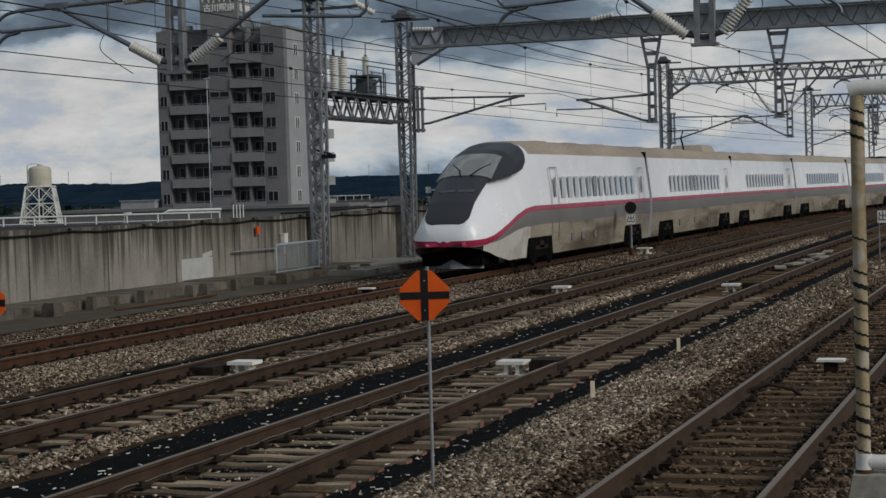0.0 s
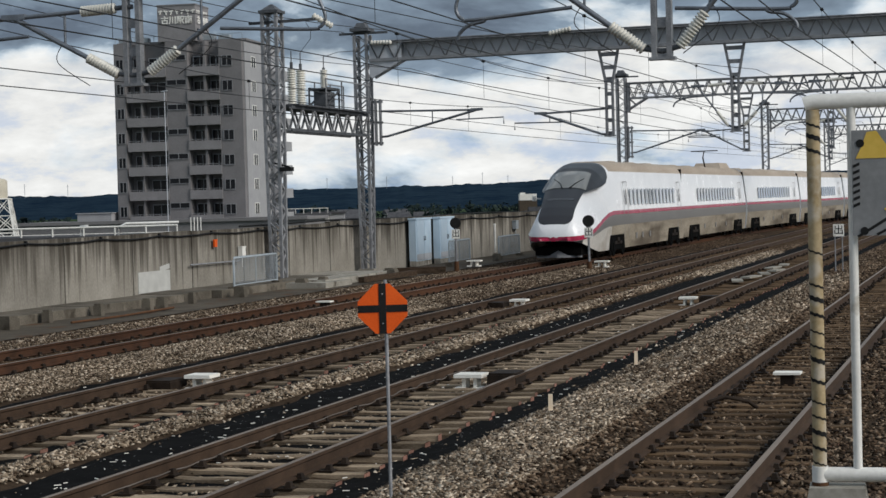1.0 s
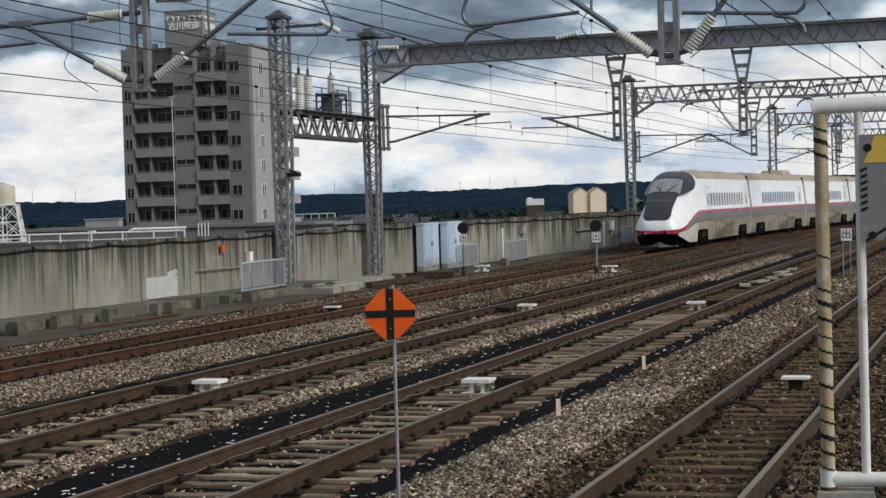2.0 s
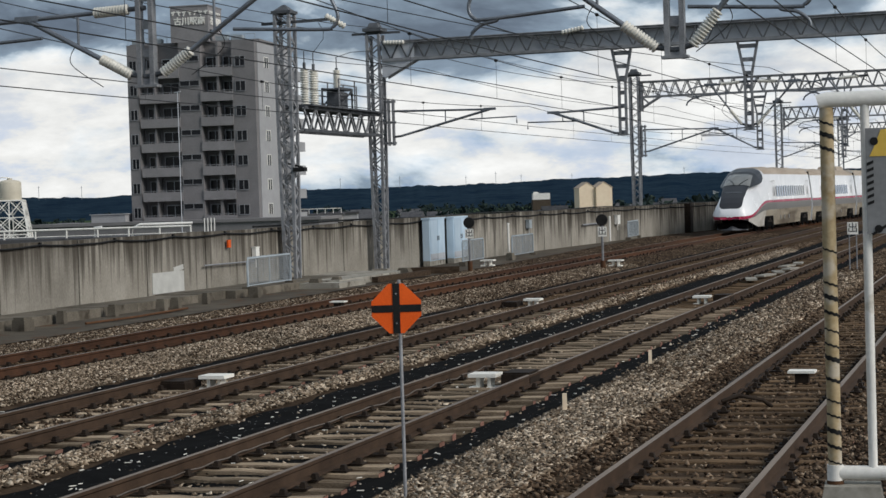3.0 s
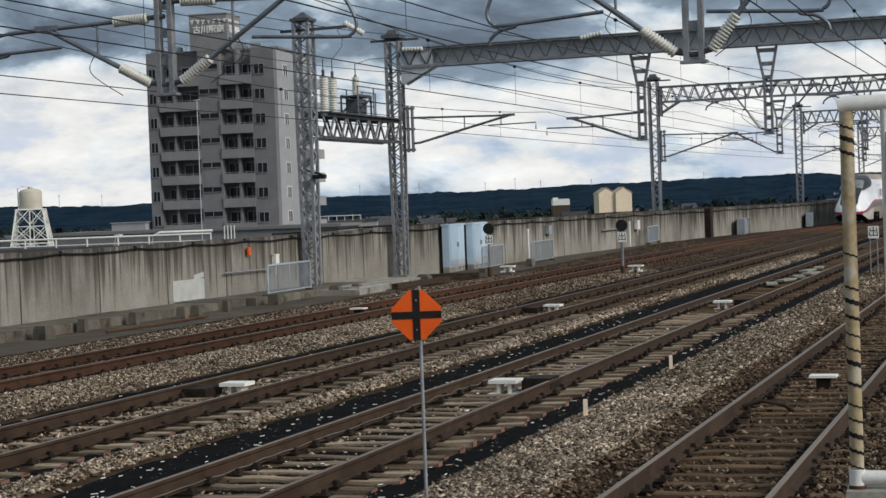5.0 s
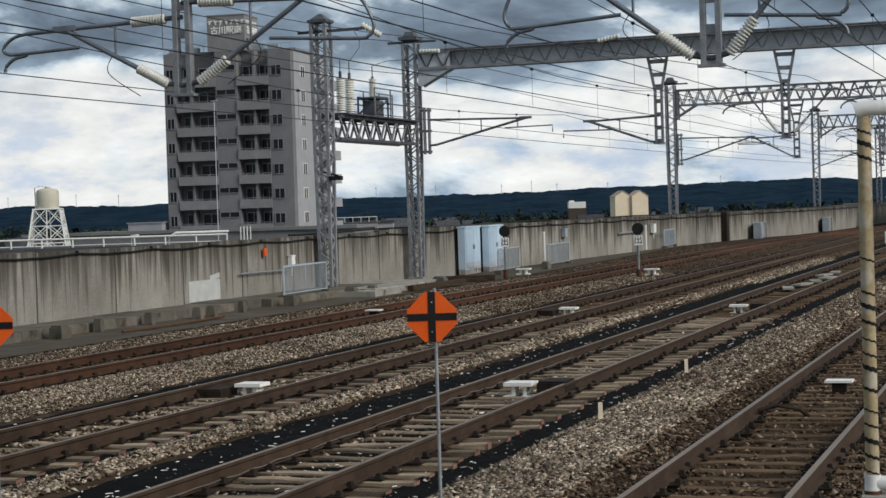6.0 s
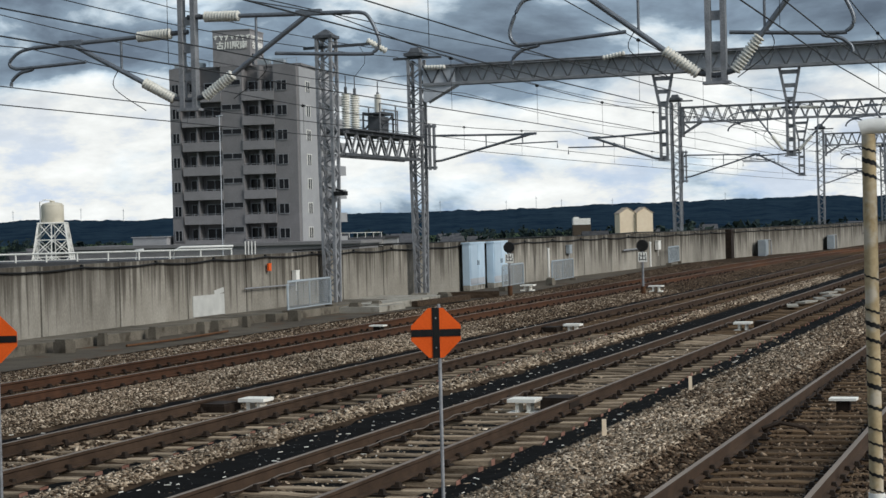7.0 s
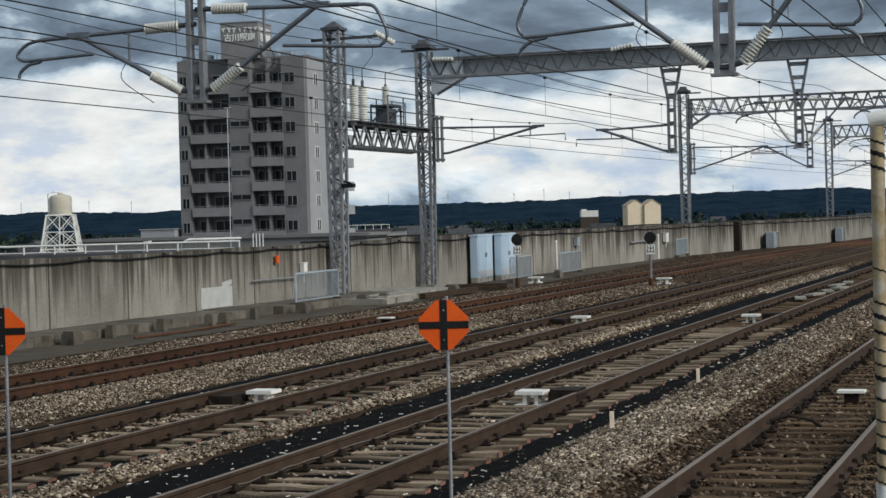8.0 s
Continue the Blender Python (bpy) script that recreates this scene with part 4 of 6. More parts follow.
# ---- wires ----
def run(name, label, x, zs, ys, sag, hang=True, r=0.011, sway=0.0):
    """A catenary: messenger that sags between supports, lower wires, hangers and clamps."""
    w = thing(name, label, "overhead wire", group="wires over the tracks")
    top, rest = zs[0], zs[1:]

    def lane(i, y):
        return x[i] + (x[i + 1] - x[i]) * (y - ys[i]) / (ys[i + 1] - ys[i])
    mes = Shape()
    pts = []
    for i in range(len(ys) - 1):
        for k in range(11):
            u = k / 10
            y = ys[i] + (ys[i + 1] - ys[i]) * u
            pts.append((lane(i, y), y, top - sag * 4 * u * (1 - u)))
    mes.tube(pts, r, 5)
    part("messenger_wire", mes, WIRE, w)
    for z in rest:
        low = Shape()
        low.tube([(x[i], ys[i], z) for i in range(len(ys))], r, 5)
        part("contact_wire", low, WIRE, w)
    if hang and rest:
        h = Shape()
        c = Shape()
        for i in range(len(ys) - 1):
            n = max(3, int((ys[i + 1] - ys[i]) / 6))
            for k in range(1, n):
                u = k / n
                y = ys[i] + (ys[i + 1] - ys[i]) * u
                zt = top - sag * 4 * u * (1 - u)
                h.bar((lane(i, y), y, zt), (lane(i, y), y, rest[-1]), 0.007)
                c.tube([(lane(i, y), y - 0.05, zt), (lane(i, y), y + 0.05, zt)], 0.038, 6)
        part("hanger", h, WIRE, w, kind="stuff")
        part("clamp", c, BLACK, w, kind="stuff")
    return w


YS = [-15, 30, 69, 110, 150, 195, 240, 330]
run("catenary_wire", "dark catenary wires with hangers above the track", [-18.8, -18.9, -18.6, -17.6, -15.0, -12.9, -12.4, -12.4], [6.35, 5.55, 5.2], YS, 0.45)
run("catenary_wire", "dark catenary wires with hangers above the track", [-12.2, -12.5, -12.2, -12.5, -12.2, -12.4, -12.4, -12.4], [6.6, 5.55, 5.2], YS, 0.5)
run("catenary_wire", "dark catenary wires with hangers above the track", [-8.1, -8.4, -7.8, -8.1, -7.8, -7.9, -7.9, -7.9], [6.75, 5.6, 5.2], YS, 0.5)
run("catenary_wire", "dark catenary wires with hangers above the track", [-3.2, -3.5, -3.0, -3.3, -3.0, -3.1, -3.1, -3.1], [6.6, 5.6, 5.2], YS, 0.5)
run("feeder_wire", "bare feeder wire strung along the mast tops", [-26.2, -26.2, -26.0, -23.8, -20.1, -19.2, -19.2, -19.2], [9.75], YS, 0.55, False, 0.016)
run("feeder_wire", "bare feeder wire strung along the mast tops", [-24.0, -24.0, -23.8, -21.6, -18.0, -17.2, -17.2, -17.2], [9.7], YS, 0.6, False, 0.014)
run("feeder_wire", "bare feeder wire strung along the mast tops", [-23.2, -23.2, -23.0, -20.9, -17.4, -16.6, -16.6, -16.6], [8.1], YS, 0.5, False, 0.012)
run("feeder_wire", "slanting tensioned wire between the gantries", [-17.0, -15.4, -9.0, -6.0, -4.0, -4, -4, -4], [7.4], YS, 0.3, False, 0.012)


# ---- things beside the tracks ----
def diamond_marker(x, y, zc):
    d = thing("track_marker", "orange diamond marker board with black cross on thin pole", "sign", at=(x, y, -0.2), turn=19.5, group="orange diamond markers")
    zc = zc + 0.2
    pole = Shape()
    pole.tube([(0.03, 0.02, 0), (0.03, 0.02, zc + 0.27)], 0.0175, 10)
    part("pole", pole, STEEL, d)
    b = Shape()
    r, t = 0.235, 0.004
    c = 0.07
    out = [(-c, r), (c, r), (r, c), (r, -c), (c, -r), (-c, -r), (-r, -c), (-r, c)]
    b.add([(px, -t, zc + pz) for px, pz in out] + [(px, t, zc + pz) for px, pz in out],
          [tuple(range(7, -1, -1)), tuple(range(8, 16))] + [(i, (i + 1) % 8, 8 + (i + 1) % 8, 8 + i) for i in range(8)])
    board = part("board", b, ORANGE, d)
    k = Shape()
    k.box((0, -0.008, zc), (0.068, 0.005, 0.475))
    k.box((-0.1345, -0.008, zc), (0.2, 0.005, 0.068))
    k.box((0.1345, -0.008, zc), (0.2, 0.005, 0.068))
    part("cross", k, BLACK, board, "black painted cross")
    bolts = Shape()
    for z in (-0.14, 0.14):
        bolts.tube([(0, -0.009, zc + z), (0, -0.017, zc + z)], 0.008, 8)
    part("bolt", bolts, STEEL, board)
    return d


diamond_marker(-5.611, 15.81, 1.69)
diamond_marker(-10.1, 15.25, 1.68)


def antenna_box(x, y, z, dark=-1, legs=True, wide=0.45):
    """A white tray on short feet between the rails, with a dark box beside it."""
    a = thing("track_antenna", "white table-shaped track antenna fixed between the rails", "track antenna", at=(x, y, z), group="white antennas in the tracks")
    top = Shape()
    top.box((0, 0, 0.30), (wide, 0.40 if legs else 0.3, 0.055 if legs else 0.035))
    part("tray", top, TRAY_WHITE, a)
    if not legs:
        stem = Shape()
        stem.box((0, 0, 0.2), (0.2, 0.2, 0.17))
        part("stem", stem, IRON, a)
    if legs:
        for sx in (-1, 1):
            leg = Shape()
            leg.box((sx * wide * 0.2, 0, 0.19), (0.06, 0.22, 0.16))
            leg.box((sx * wide * 0.32, -0.05, 0.1), (0.16, 0.3, 0.05))
            part("foot", leg, TRAY_WHITE, a)
    if dark:
        b = Shape()
        drop = 0.08 if dark < 0 else 0.0
        b.box((dark * 0.54, 0.1 - 4 * drop, 0.21 - drop), (0.46, 0.6, 0.22))
        b.box((dark * 0.54, 0.1 - 4 * drop, 0.335 - drop), (0.42, 0.56, 0.03))
        part("dark_box", b, IRON, a, "dark equipment box")
    return a


antenna_box(-12.38, 26.09, -0.33, -1)
antenna_box(-7.9, 26.27, -0.32, 1)
antenna_box(-12.38, 45.83, -0.33, -1)
antenna_box(-7.9, 46.15, -0.33, 1)
antenna_box(-3.12, 26.78, -0.32, 0, False, 0.4)
antenna_box(-17.1, 43.64, -0.19, 0, False, 0.4)
antenna_box(-14.9, 67.6, -0.15, 0, True, 0.55)
antenna_box(-20.1, 67.7, -0.05, 0, True, 0.55)


def text_mesh(body, size, depth=0.004, bold=0.0):
    """Letters of the built-in font as a mesh, upright in the x-z plane."""
    cu = bpy.data.curves.new("letters", "FONT")
    cu.body, cu.size, cu.align_x, cu.align_y, cu.extrude = body, size, "CENTER", "CENTER", depth
    cu.offset = bold
    ob = bpy.data.objects.new("letters", cu)
    scene.collection.objects.link(ob)
    me = bpy.data.meshes.new_from_object(ob.evaluated_get(bpy.context.evaluated_depsgraph_get()))
    bpy.data.objects.remove(ob)
    me.transform(pose(0, 0, 0, 90, 0, 0))
    return me


def lettering(body, size, material, parent, at, turn=0.0, depth=0.004, bold=0.0):
    me = text_mesh(body, size, depth, bold)
    me.materials.clear()
    me.materials.append(material)
    ob = new("lettering", me)
    ob.parent = parent
    ob.matrix_basis = pose(at[0], at[1], at[2], 0, 0, turn)
    return ob


# ---- signals with a lettered board ----
def lettered_board(parent, y, z, w, h):
    bd = Shape()
    bd.box((0, y, z), (w, 0.02, h))
    board = part("board", bd, WHITE, parent, "square white board with one black character")
    lettering("\u51fa", w * 1.0, BLACK, board, (0, y - 0.016, z))


def signal(x, y, pole_h, head_z, turn, label):
    s = thing("dwarf_signal", label, "railway signal", at=(x, y, -0.1), turn=turn, group="dwarf signals")
    p = Shape()
    p.tube([(0, 0, 0.2), (0, 0, pole_h)], 0.045, 10)
    part("pole", p, STEEL, s)
    b = Shape()
    b.tube([(0, 0, -0.1), (0, 0, 0.32)], 0.10, 10)
    part("base", b, RUST, s)
    hd = Shape()
    hd.tube([(0, -0.06, head_z), (0, -0.03, head_z), (0, 0.12, head_z)], [0.20, 0.225, 0.19], 24)
    hd.tube([(0, 0.12, head_z + 0.03), (0, 0.36, head_z + 0.01)], [0.13, 0.12], 16, 0, False)
    hd.box((0, 0.14, head_z - 0.1), (0.16, 0.16, 0.5))
    part("signal_head", hd, BLACK, s, "round black signal head with hood")
    lettered_board(s, -0.05, head_z - 0.44, 0.33, 0.37)
    return s


signal(-15.0, 65.8, 1.75, 1.86, 15, "round black dwarf signal above a white lettered board")
signal(-21.0, 68.2, 1.7, 1.86, 15, "round black dwarf signal beside the blue cabinets")


def letter_post(x, y):
    s = thing("letter_post", "white lettered board on a slim grey post", "sign", at=(x, y, -0.15), turn=10)
    p = Shape()
    p.tube([(-0.12, 0, 0), (-0.12, 0, 1.45)], 0.02, 8)
    p.tube([(0.12, 0, 0), (0.12, 0, 1.45)], 0.02, 8)
    part("pole", p, STEEL, s)
    lettered_board(s, -0.03, 1.45, 0.36, 0.42)


letter_post(-5.4, 62.0)


def cabinet(y0, x):
    c = thing("trackside_cabinet", "pale blue steel equipment cabinet standing against the wall", "cabinet", at=(x, y0, -0.2), turn=94, group="cabinets by the wall")
    b = Shape()
    b.box((0, -0.15, 1.13), (2.8, 0.32, 1.86))
    b.box((0, -0.15, 2.09), (2.86, 0.4, 0.07))
    part("body", b, PALE_BLUE, c)
    f = Shape()
    f.box((0, -0.15, 0.1), (2.8, 0.3, 0.24))
    part("plinth", f, CONCRETE, c)
    for k in (-1, 1):
        d = Shape()
        d.box((k * 0.66, -0.322, 1.28), (1.28, 0.03, 1.5))
        d.box((k * 0.66, -0.332, 1.28), (1.14, 0.03, 1.34))
        door = part("door", d, PALE_BLUE, c)
        h = Shape()
        h.box((k * 0.12, -0.36, 1.2), (0.035, 0.03, 0.2))
        part("handle", h, DARK_STEEL, door)
        v = Shape()
        v.box((k * 0.66, -0.322, 0.38), (1.28, 0.03, 0.27))
        for z in (0.3, 0.36, 0.42):
            v.box((k * 0.66, -0.342, z), (1.0, 0.02, 0.02))
        part("vent_panel", v, PLATE_STEEL, c, "pale vented lower panel")
    return c


cabinet(76.0, -25.23)
cabinet(79.1, -25.1)


def fence_gate(x, y, length, turn, z, label="low grey steel barrier with wire mesh infill"):
    g = thing("barrier", label, "barrier", at=(x, y, z), turn=turn, group="barriers by the wall")
    fr = Shape()
    L = length
    fr.tube([(0, 0, 0.3), (0, 0, 1.2), (0.06, 0, 1.28), (L - 0.06, 0, 1.28), (L, 0, 1.2), (L, 0, 0.3)], 0.038, 8)
    fr.tube([(0, 0, 0.38), (L, 0, 0.38)], 0.025, 6)
    fr.tube([(L / 2, 0, 0.38), (L / 2, 0, 1.28)], 0.022, 6)
    part("frame", fr, GREY_PAINT, g)
    m = Shape()
    n = int(L / 0.06)
    for i in range(1, n):
        m.bar((L * i / n, 0, 0.38), (L * i / n, 0, 1.28), 0.007)
    for i in range(1, 14):
        m.bar((0, 0, 0.38 + 0.9 * i / 14), (L, 0, 0.38 + 0.9 * i / 14), 0.007)
    part("mesh_infill", m, GREY_PAINT, g, kind="stuff")
    for k in (0, 1):
        b = Shape()
        b.box((L * k, 0, 0.13), (0.3, 0.3, 0.44))
        part("foot_block", b, DARK_CONCRETE, g)
    return g


fence_gate(-23.95, 53.1, 3.9, 92, -0.28)
fence_gate(-23.3, 74.6, 3.6, 92, -0.4)
fence_gate(-22.9, 81.2, 4.4, 92, -0.4)
fence_gate(-22.0, 103.4, 4.4, 94, -0.2)


def kerb_block(x, y, size, mat_=LEDGE):
    s = Shape()
    s.box((0, 0, size[2] / 2), size, 0, None, 0.94)
    s.box((0, 0, size[2] + 0.03), (size[0] * 0.8, size[1] * 0.8, 0.06))
    solo("concrete_block", s, mat_, "small weathered concrete block by the wall foot", "block", "", "blocks along the wall", (x, y, float(bed_z(x, y)) + 0.02), random.Random(y).uniform(-8, 8))


for x, y, w in ((-23.75, 38.97, 0.62), (-24.0, 41.3, 0.34), (-23.9, 43.9, 0.36), (-23.6, 46.25, 0.42), (-23.5, 46.95, 0.42), (-23.6, 49.2, 0.3), (-23.4, 52.4, 0.5), (-23.4, 57.6, 0.6), (-23.0, 58.6, 0.5), (-22.9, 65.6, 0.7), (-22.4, 64.4, 0.55), (-22.6, 79.8, 0.5)):
    kerb_block(x, y, (w * 0.66, w * 0.66, 0.30), LEDGE)
slab = Shape()
slab.box((-24.2, 62.0, -0.17), (2.9, 7.6, 0.34))
slab.box((-23.2, 58.6, -0.2), (1.6, 2.6, 0.3))
solo("mast_foundation", slab, CONCRETE, "pale concrete foundation slab at the mast foot", "foundation", "structure")
pt = Shape()
pt.box((wall_x(50) + 0.012, 51.0, 0.36), (0.03, 2.2, 0.66))
pt.box((wall_x(50) + 0.008, 51.75, 0.77), (0.02, 0.7, 0.16), 0, Matrix.Rotation(0.12, 3, "X"))
solo("repair_patch", pt, PATCH, "pale repaired patch on the wall face", "patch", "structure")


def wall_box(y, z, s3, mat_, label, cat):
    s = Shape()
    s.box((0, 0, 0), s3)
    s.box((0, 0, s3[2] / 2 + 0.02), (s3[0] * 1.1, s3[1] * 1.1, 0.04))
    if mat_ is not ORANGE:
        s.tube([(0.0, 0, -s3[2] / 2), (0.0, 0, -s3[2] / 2 - 0.35)], 0.02, 6)
    solo("wall_box", s, mat_, label, cat, "", "", (wall_x(y) + 0.12, y, z))


wall_box(57.6, 1.05, (0.16, 0.3, 0.34), WHITE, "small white junction box fixed to the wall", "junction box")
wall_box(55.4, 1.42, (0.06, 0.22, 0.22), ORANGE, "small orange plate hanging on the wall", "plate")
wall_box(103.5, 1.2, (0.2, 0.7, 0.5), WHITE, "small white junction box fixed to the wall", "junction box")
wall_box(89.0, 1.3, (0.2, 0.5, 0.4), GREY_PAINT, "small grey junction box fixed to the wall", "junction box")
pipe = Shape()
pipe.tube([(wall_x(50) + 0.14, 53.4, 0.78), (wall_x(58) + 0.14, 57.4, 0.76)], 0.03, 6)
solo("wall_pipe", pipe, STEEL, "thin steel pipe fixed along the wall", "pipe")
for y in (99.0, 127.5, 150.5, 170.0):
    q = Shape()
    q.tube(bend([(0, -1.6, 0.95), (0, 1.0, 0.98), (0, 1.5, 0.9), (0, 1.6, 0.3), (0, 1.6, -0.2)], 4), 0.05, 6)
    solo("wall_pipe", q, STEEL, "bent steel pipe fixed to the far wall", "pipe", "", "bent pipes on the wall", (wall_x(y) + 0.12, y, 0.1), math.degrees(math.atan2(wall_x(y - 2) - wall_x(y + 2), 4)))
for y in (84.2, 100.0):
    q = Shape()
    q.tube([(0, 0, 0), (0, 0, 1.35)], 0.06, 8)
    q.tube([(0, 0, 1.35), (0, 0, 1.42)], [0.075, 0.06], 8)
    solo("marker_post", q, WHITE, "white marker post standing by the wall", "post", "", "white marker posts", (wall_x(y) + 0.8, y, 0.05))
# no hollow: a dark block on the wall stands for a recess in shade
q = Shape()
q.box((0, 0, 0.98), (0.5, 2.6, 1.95))
solo("wall_recess", q, IRON, "solid dark block standing for a shaded doorway recess in the parapet wall", "doorway", "structure", "", (wall_x(119.5) - 0.1, 119.5, 0.0), 5)
for y in (126.0, 148.0):
    q = Shape()
    q.box((0, 0, 0.55), (0.5, 3.0, 1.1))
    q.box((0.27, 0, 0.55), (0.03, 2.7, 0.95))
    solo("wall_cabinet", q, GREY_PAINT, "grey steel cabinet against the far wall", "cabinet", "", "", (wall_x(y) + 0.4, y, 0.0), 5)
for x, y in ((-5.77, 22.8), (-5.9, 29.2)):
    q = Shape()
    q.box((0, 0, 0.11), (0.06, 0.06, 0.26), 0, None, 0.92)
    solo("marker_stake", q, CREAM, "short pale stake standing in the ballast", "stake", "", "stakes in the ballast", (x, y, -0.15), 12)
# wooden boards of the crossing in the main track
for i in range(6):
    q = Shape()
    q.box((0, 0, 0), (0.34, 1.3, 0.05))
    solo("crossing_board", q, CONCRETE, "weathered pale crossing board lying in the track", "board", "", "boards in the track", (-8.1 + 0.13 * (i % 4), 56.5 + 2.3 * i, -0.10), random.Random(i).uniform(-14, 14))
# joint bar and bond cable on the platform track
jb = Shape()
jb.bar((-3.92, 25.0, -0.08), (-3.92, 30.0, -0.08), 0.09, 0.12)
jb.tube([(-3.82, 23.6 + 0.35 * i, -0.17 + (0.03 if i % 2 else 0)) for i in range(24)], 0.02, 6)
jb.tube([(-3.82, 23.6, -0.1), (-3.6, 23.7, -0.03), (-3.3, 23.8, -0.1), (-3.2, 23.9, -0.2)], 0.03, 6)
solo("joint_bar", jb, IRON, "rusty joint bar and bond cable along the rail", "rail joint")


rp = Shape()
rp.tube([(-22.9, 40.6, -0.19), (-22.7, 43.0, -0.19), (-22.9, 46.5, -0.19)], 0.035, 6)
solo("loose_pipe", rp, RUST, "rusty pipe lying on the walkway", "pipe")
tb = Shape()
tb.bar((-22.3, 60.6, -0.12), (-21.9, 65.5, -0.10), 0.24, 0.2)
solo("timber_beam", tb, OLD_TIMBER, "dark old timber beam lying beside the foundation", "beam")
tb = Shape()
tb.bar((-23.6, 67.2, -0.1), (-21.4, 68.0, -0.1), 0.26, 0.26)
solo("timber_beam", tb, OLD_TIMBER, "dark old timber beam lying beside the foundation", "beam")


# ---- platform-end fence ----
def end_fence():
    f = thing("platform_fence", "white pipe fence with a striped post at the platform end", "fence", at=(-0.970, 9.72, 0.0), turn=4)
    post = Shape()
    post.tube([(0, 0, 1.20), (0, 0, 3.13)], 0.037, 16)
    p = part("post", post, YELLOW, f, "worn yellow post with spiralling black stripes")
    for i, z in enumerate((3.04, 2.97, 2.90, 2.36, 2.18, 2.10, 2.02, 1.93, 1.85, 1.77, 1.66, 1.55, 1.47, 1.38, 1.30, 1.22)):
        st = Shape()
        ring = []
        w = (0.012, 0.026, 0.018, 0.010)[i % 4]
        for k in range(17):
            a = math.pi * (0.95 + 1.1 * k / 16)
            ring.append((0.0385 * math.cos(a), 0.0385 * math.sin(a), z + 0.02 - 0.04 * k / 16 + 0.003 * math.sin(k * 1.7 + i)))
        st.sheet([ring, [(q[0], q[1], q[2] + w) for q in ring]])
        part("stripe", st, BLACK, p, "black tape stripe")
    rails = Shape()
    rails.tube([(-0.045, 0, 3.16), (0.0, 0, 3.172), (2.6, 0, 3.172)], 0.042, 14)
    part("top_rail", rails, WHITE, f)
    low = Shape()
    low.tube([(0.0, 0, 1.125), (0.0, 0, 1.21)], 0.044, 14)
    low.tube([(0.02, 0, 1.165), (2.6, 0, 1.165)], 0.039, 14)
    part("bottom_rail", low, WHITE, f)
    for x in (0.20, 0.62, 1.25, 1.9, 2.55):
        u = Shape()
        u.tube([(x, 0, 1.16), (x, 0, 3.17)], 0.024, 12)
        part("upright", u, WHITE, f)
    base = Shape()
    base.box((0.09, 0.0, 1.045), (0.34, 0.26, 0.12), 0, None, 0.86)
    base.box((0.09, 0.0, 0.40), (0.32, 0.24, 1.2))
    part("footing", base, CONCRETE, f, "pale concrete footing block")
    rust = Shape()
    rust.tube([(0, 0, 1.10), (0, 0, 1.125)], 0.046, 14)
    part("rust_collar", rust, RUST, f)
    return f


end_fence()


def warning_panel():
    w = thing("warning_panel", "grey warning board with yellow and black drawing shapes", "sign", at=(-0.970, 9.72, 0.0), turn=4)
    b = Shape()
    b.box((0.53, -0.06, 2.73), (0.66, 0.012, 0.56))
    board = part("board", b, PANEL_GREY, w)
    d = Shape()
    y = -0.069
    d.add([(0.22, y, 2.86), (0.25, y, 2.92), (0.28, y, 3.0), (0.33, y, 3.005), (0.38, y, 2.93), (0.43, y, 2.93), (0.48, y, 3.0), (0.56, y, 2.99), (0.6, y, 2.9), (0.6, y, 2.86)], [(9, 8, 7, 6, 5, 4, 3, 2, 1, 0)])
    part("yellow_shape", d, SIGN_YELLOW, board)
    d = Shape()
    d.add([(0.36, y, 2.59), (0.42, y, 2.62), (0.52, y, 2.62), (0.6, y, 2.6), (0.58, y, 2.55), (0.40, y, 2.56)], [(5, 4, 3, 2, 1, 0)])
    part("yellow_shape", d, SIGN_YELLOW, board)
    def black(pts):
        k = Shape()
        k.add(pts, [tuple(range(len(pts)))])
        part("black_shape", k, BLACK, board)
    for i in range(7):
        z = 2.60 + i * 0.035
        black([(0.205, y, z), (0.24, y, z + 0.014), (0.24, y, z + 0.03), (0.205, y, z + 0.016)])
    for cx, cz, r in ((0.245, 2.94, 0.022), (0.26, 2.475, 0.022)):
        black([(cx + r * math.cos(a * 0.5236), y - 0.001, cz + r * math.sin(a * 0.5236)) for a in range(12)])
    black([(0.22, y, 2.45), (0.23, y, 2.44), (0.56, y, 2.64), (0.55, y, 2.655)])
    black([(0.32, y, 2.46), (0.33, y, 2.45), (0.62, y, 2.60), (0.61, y, 2.615)])
    return w


warning_panel()


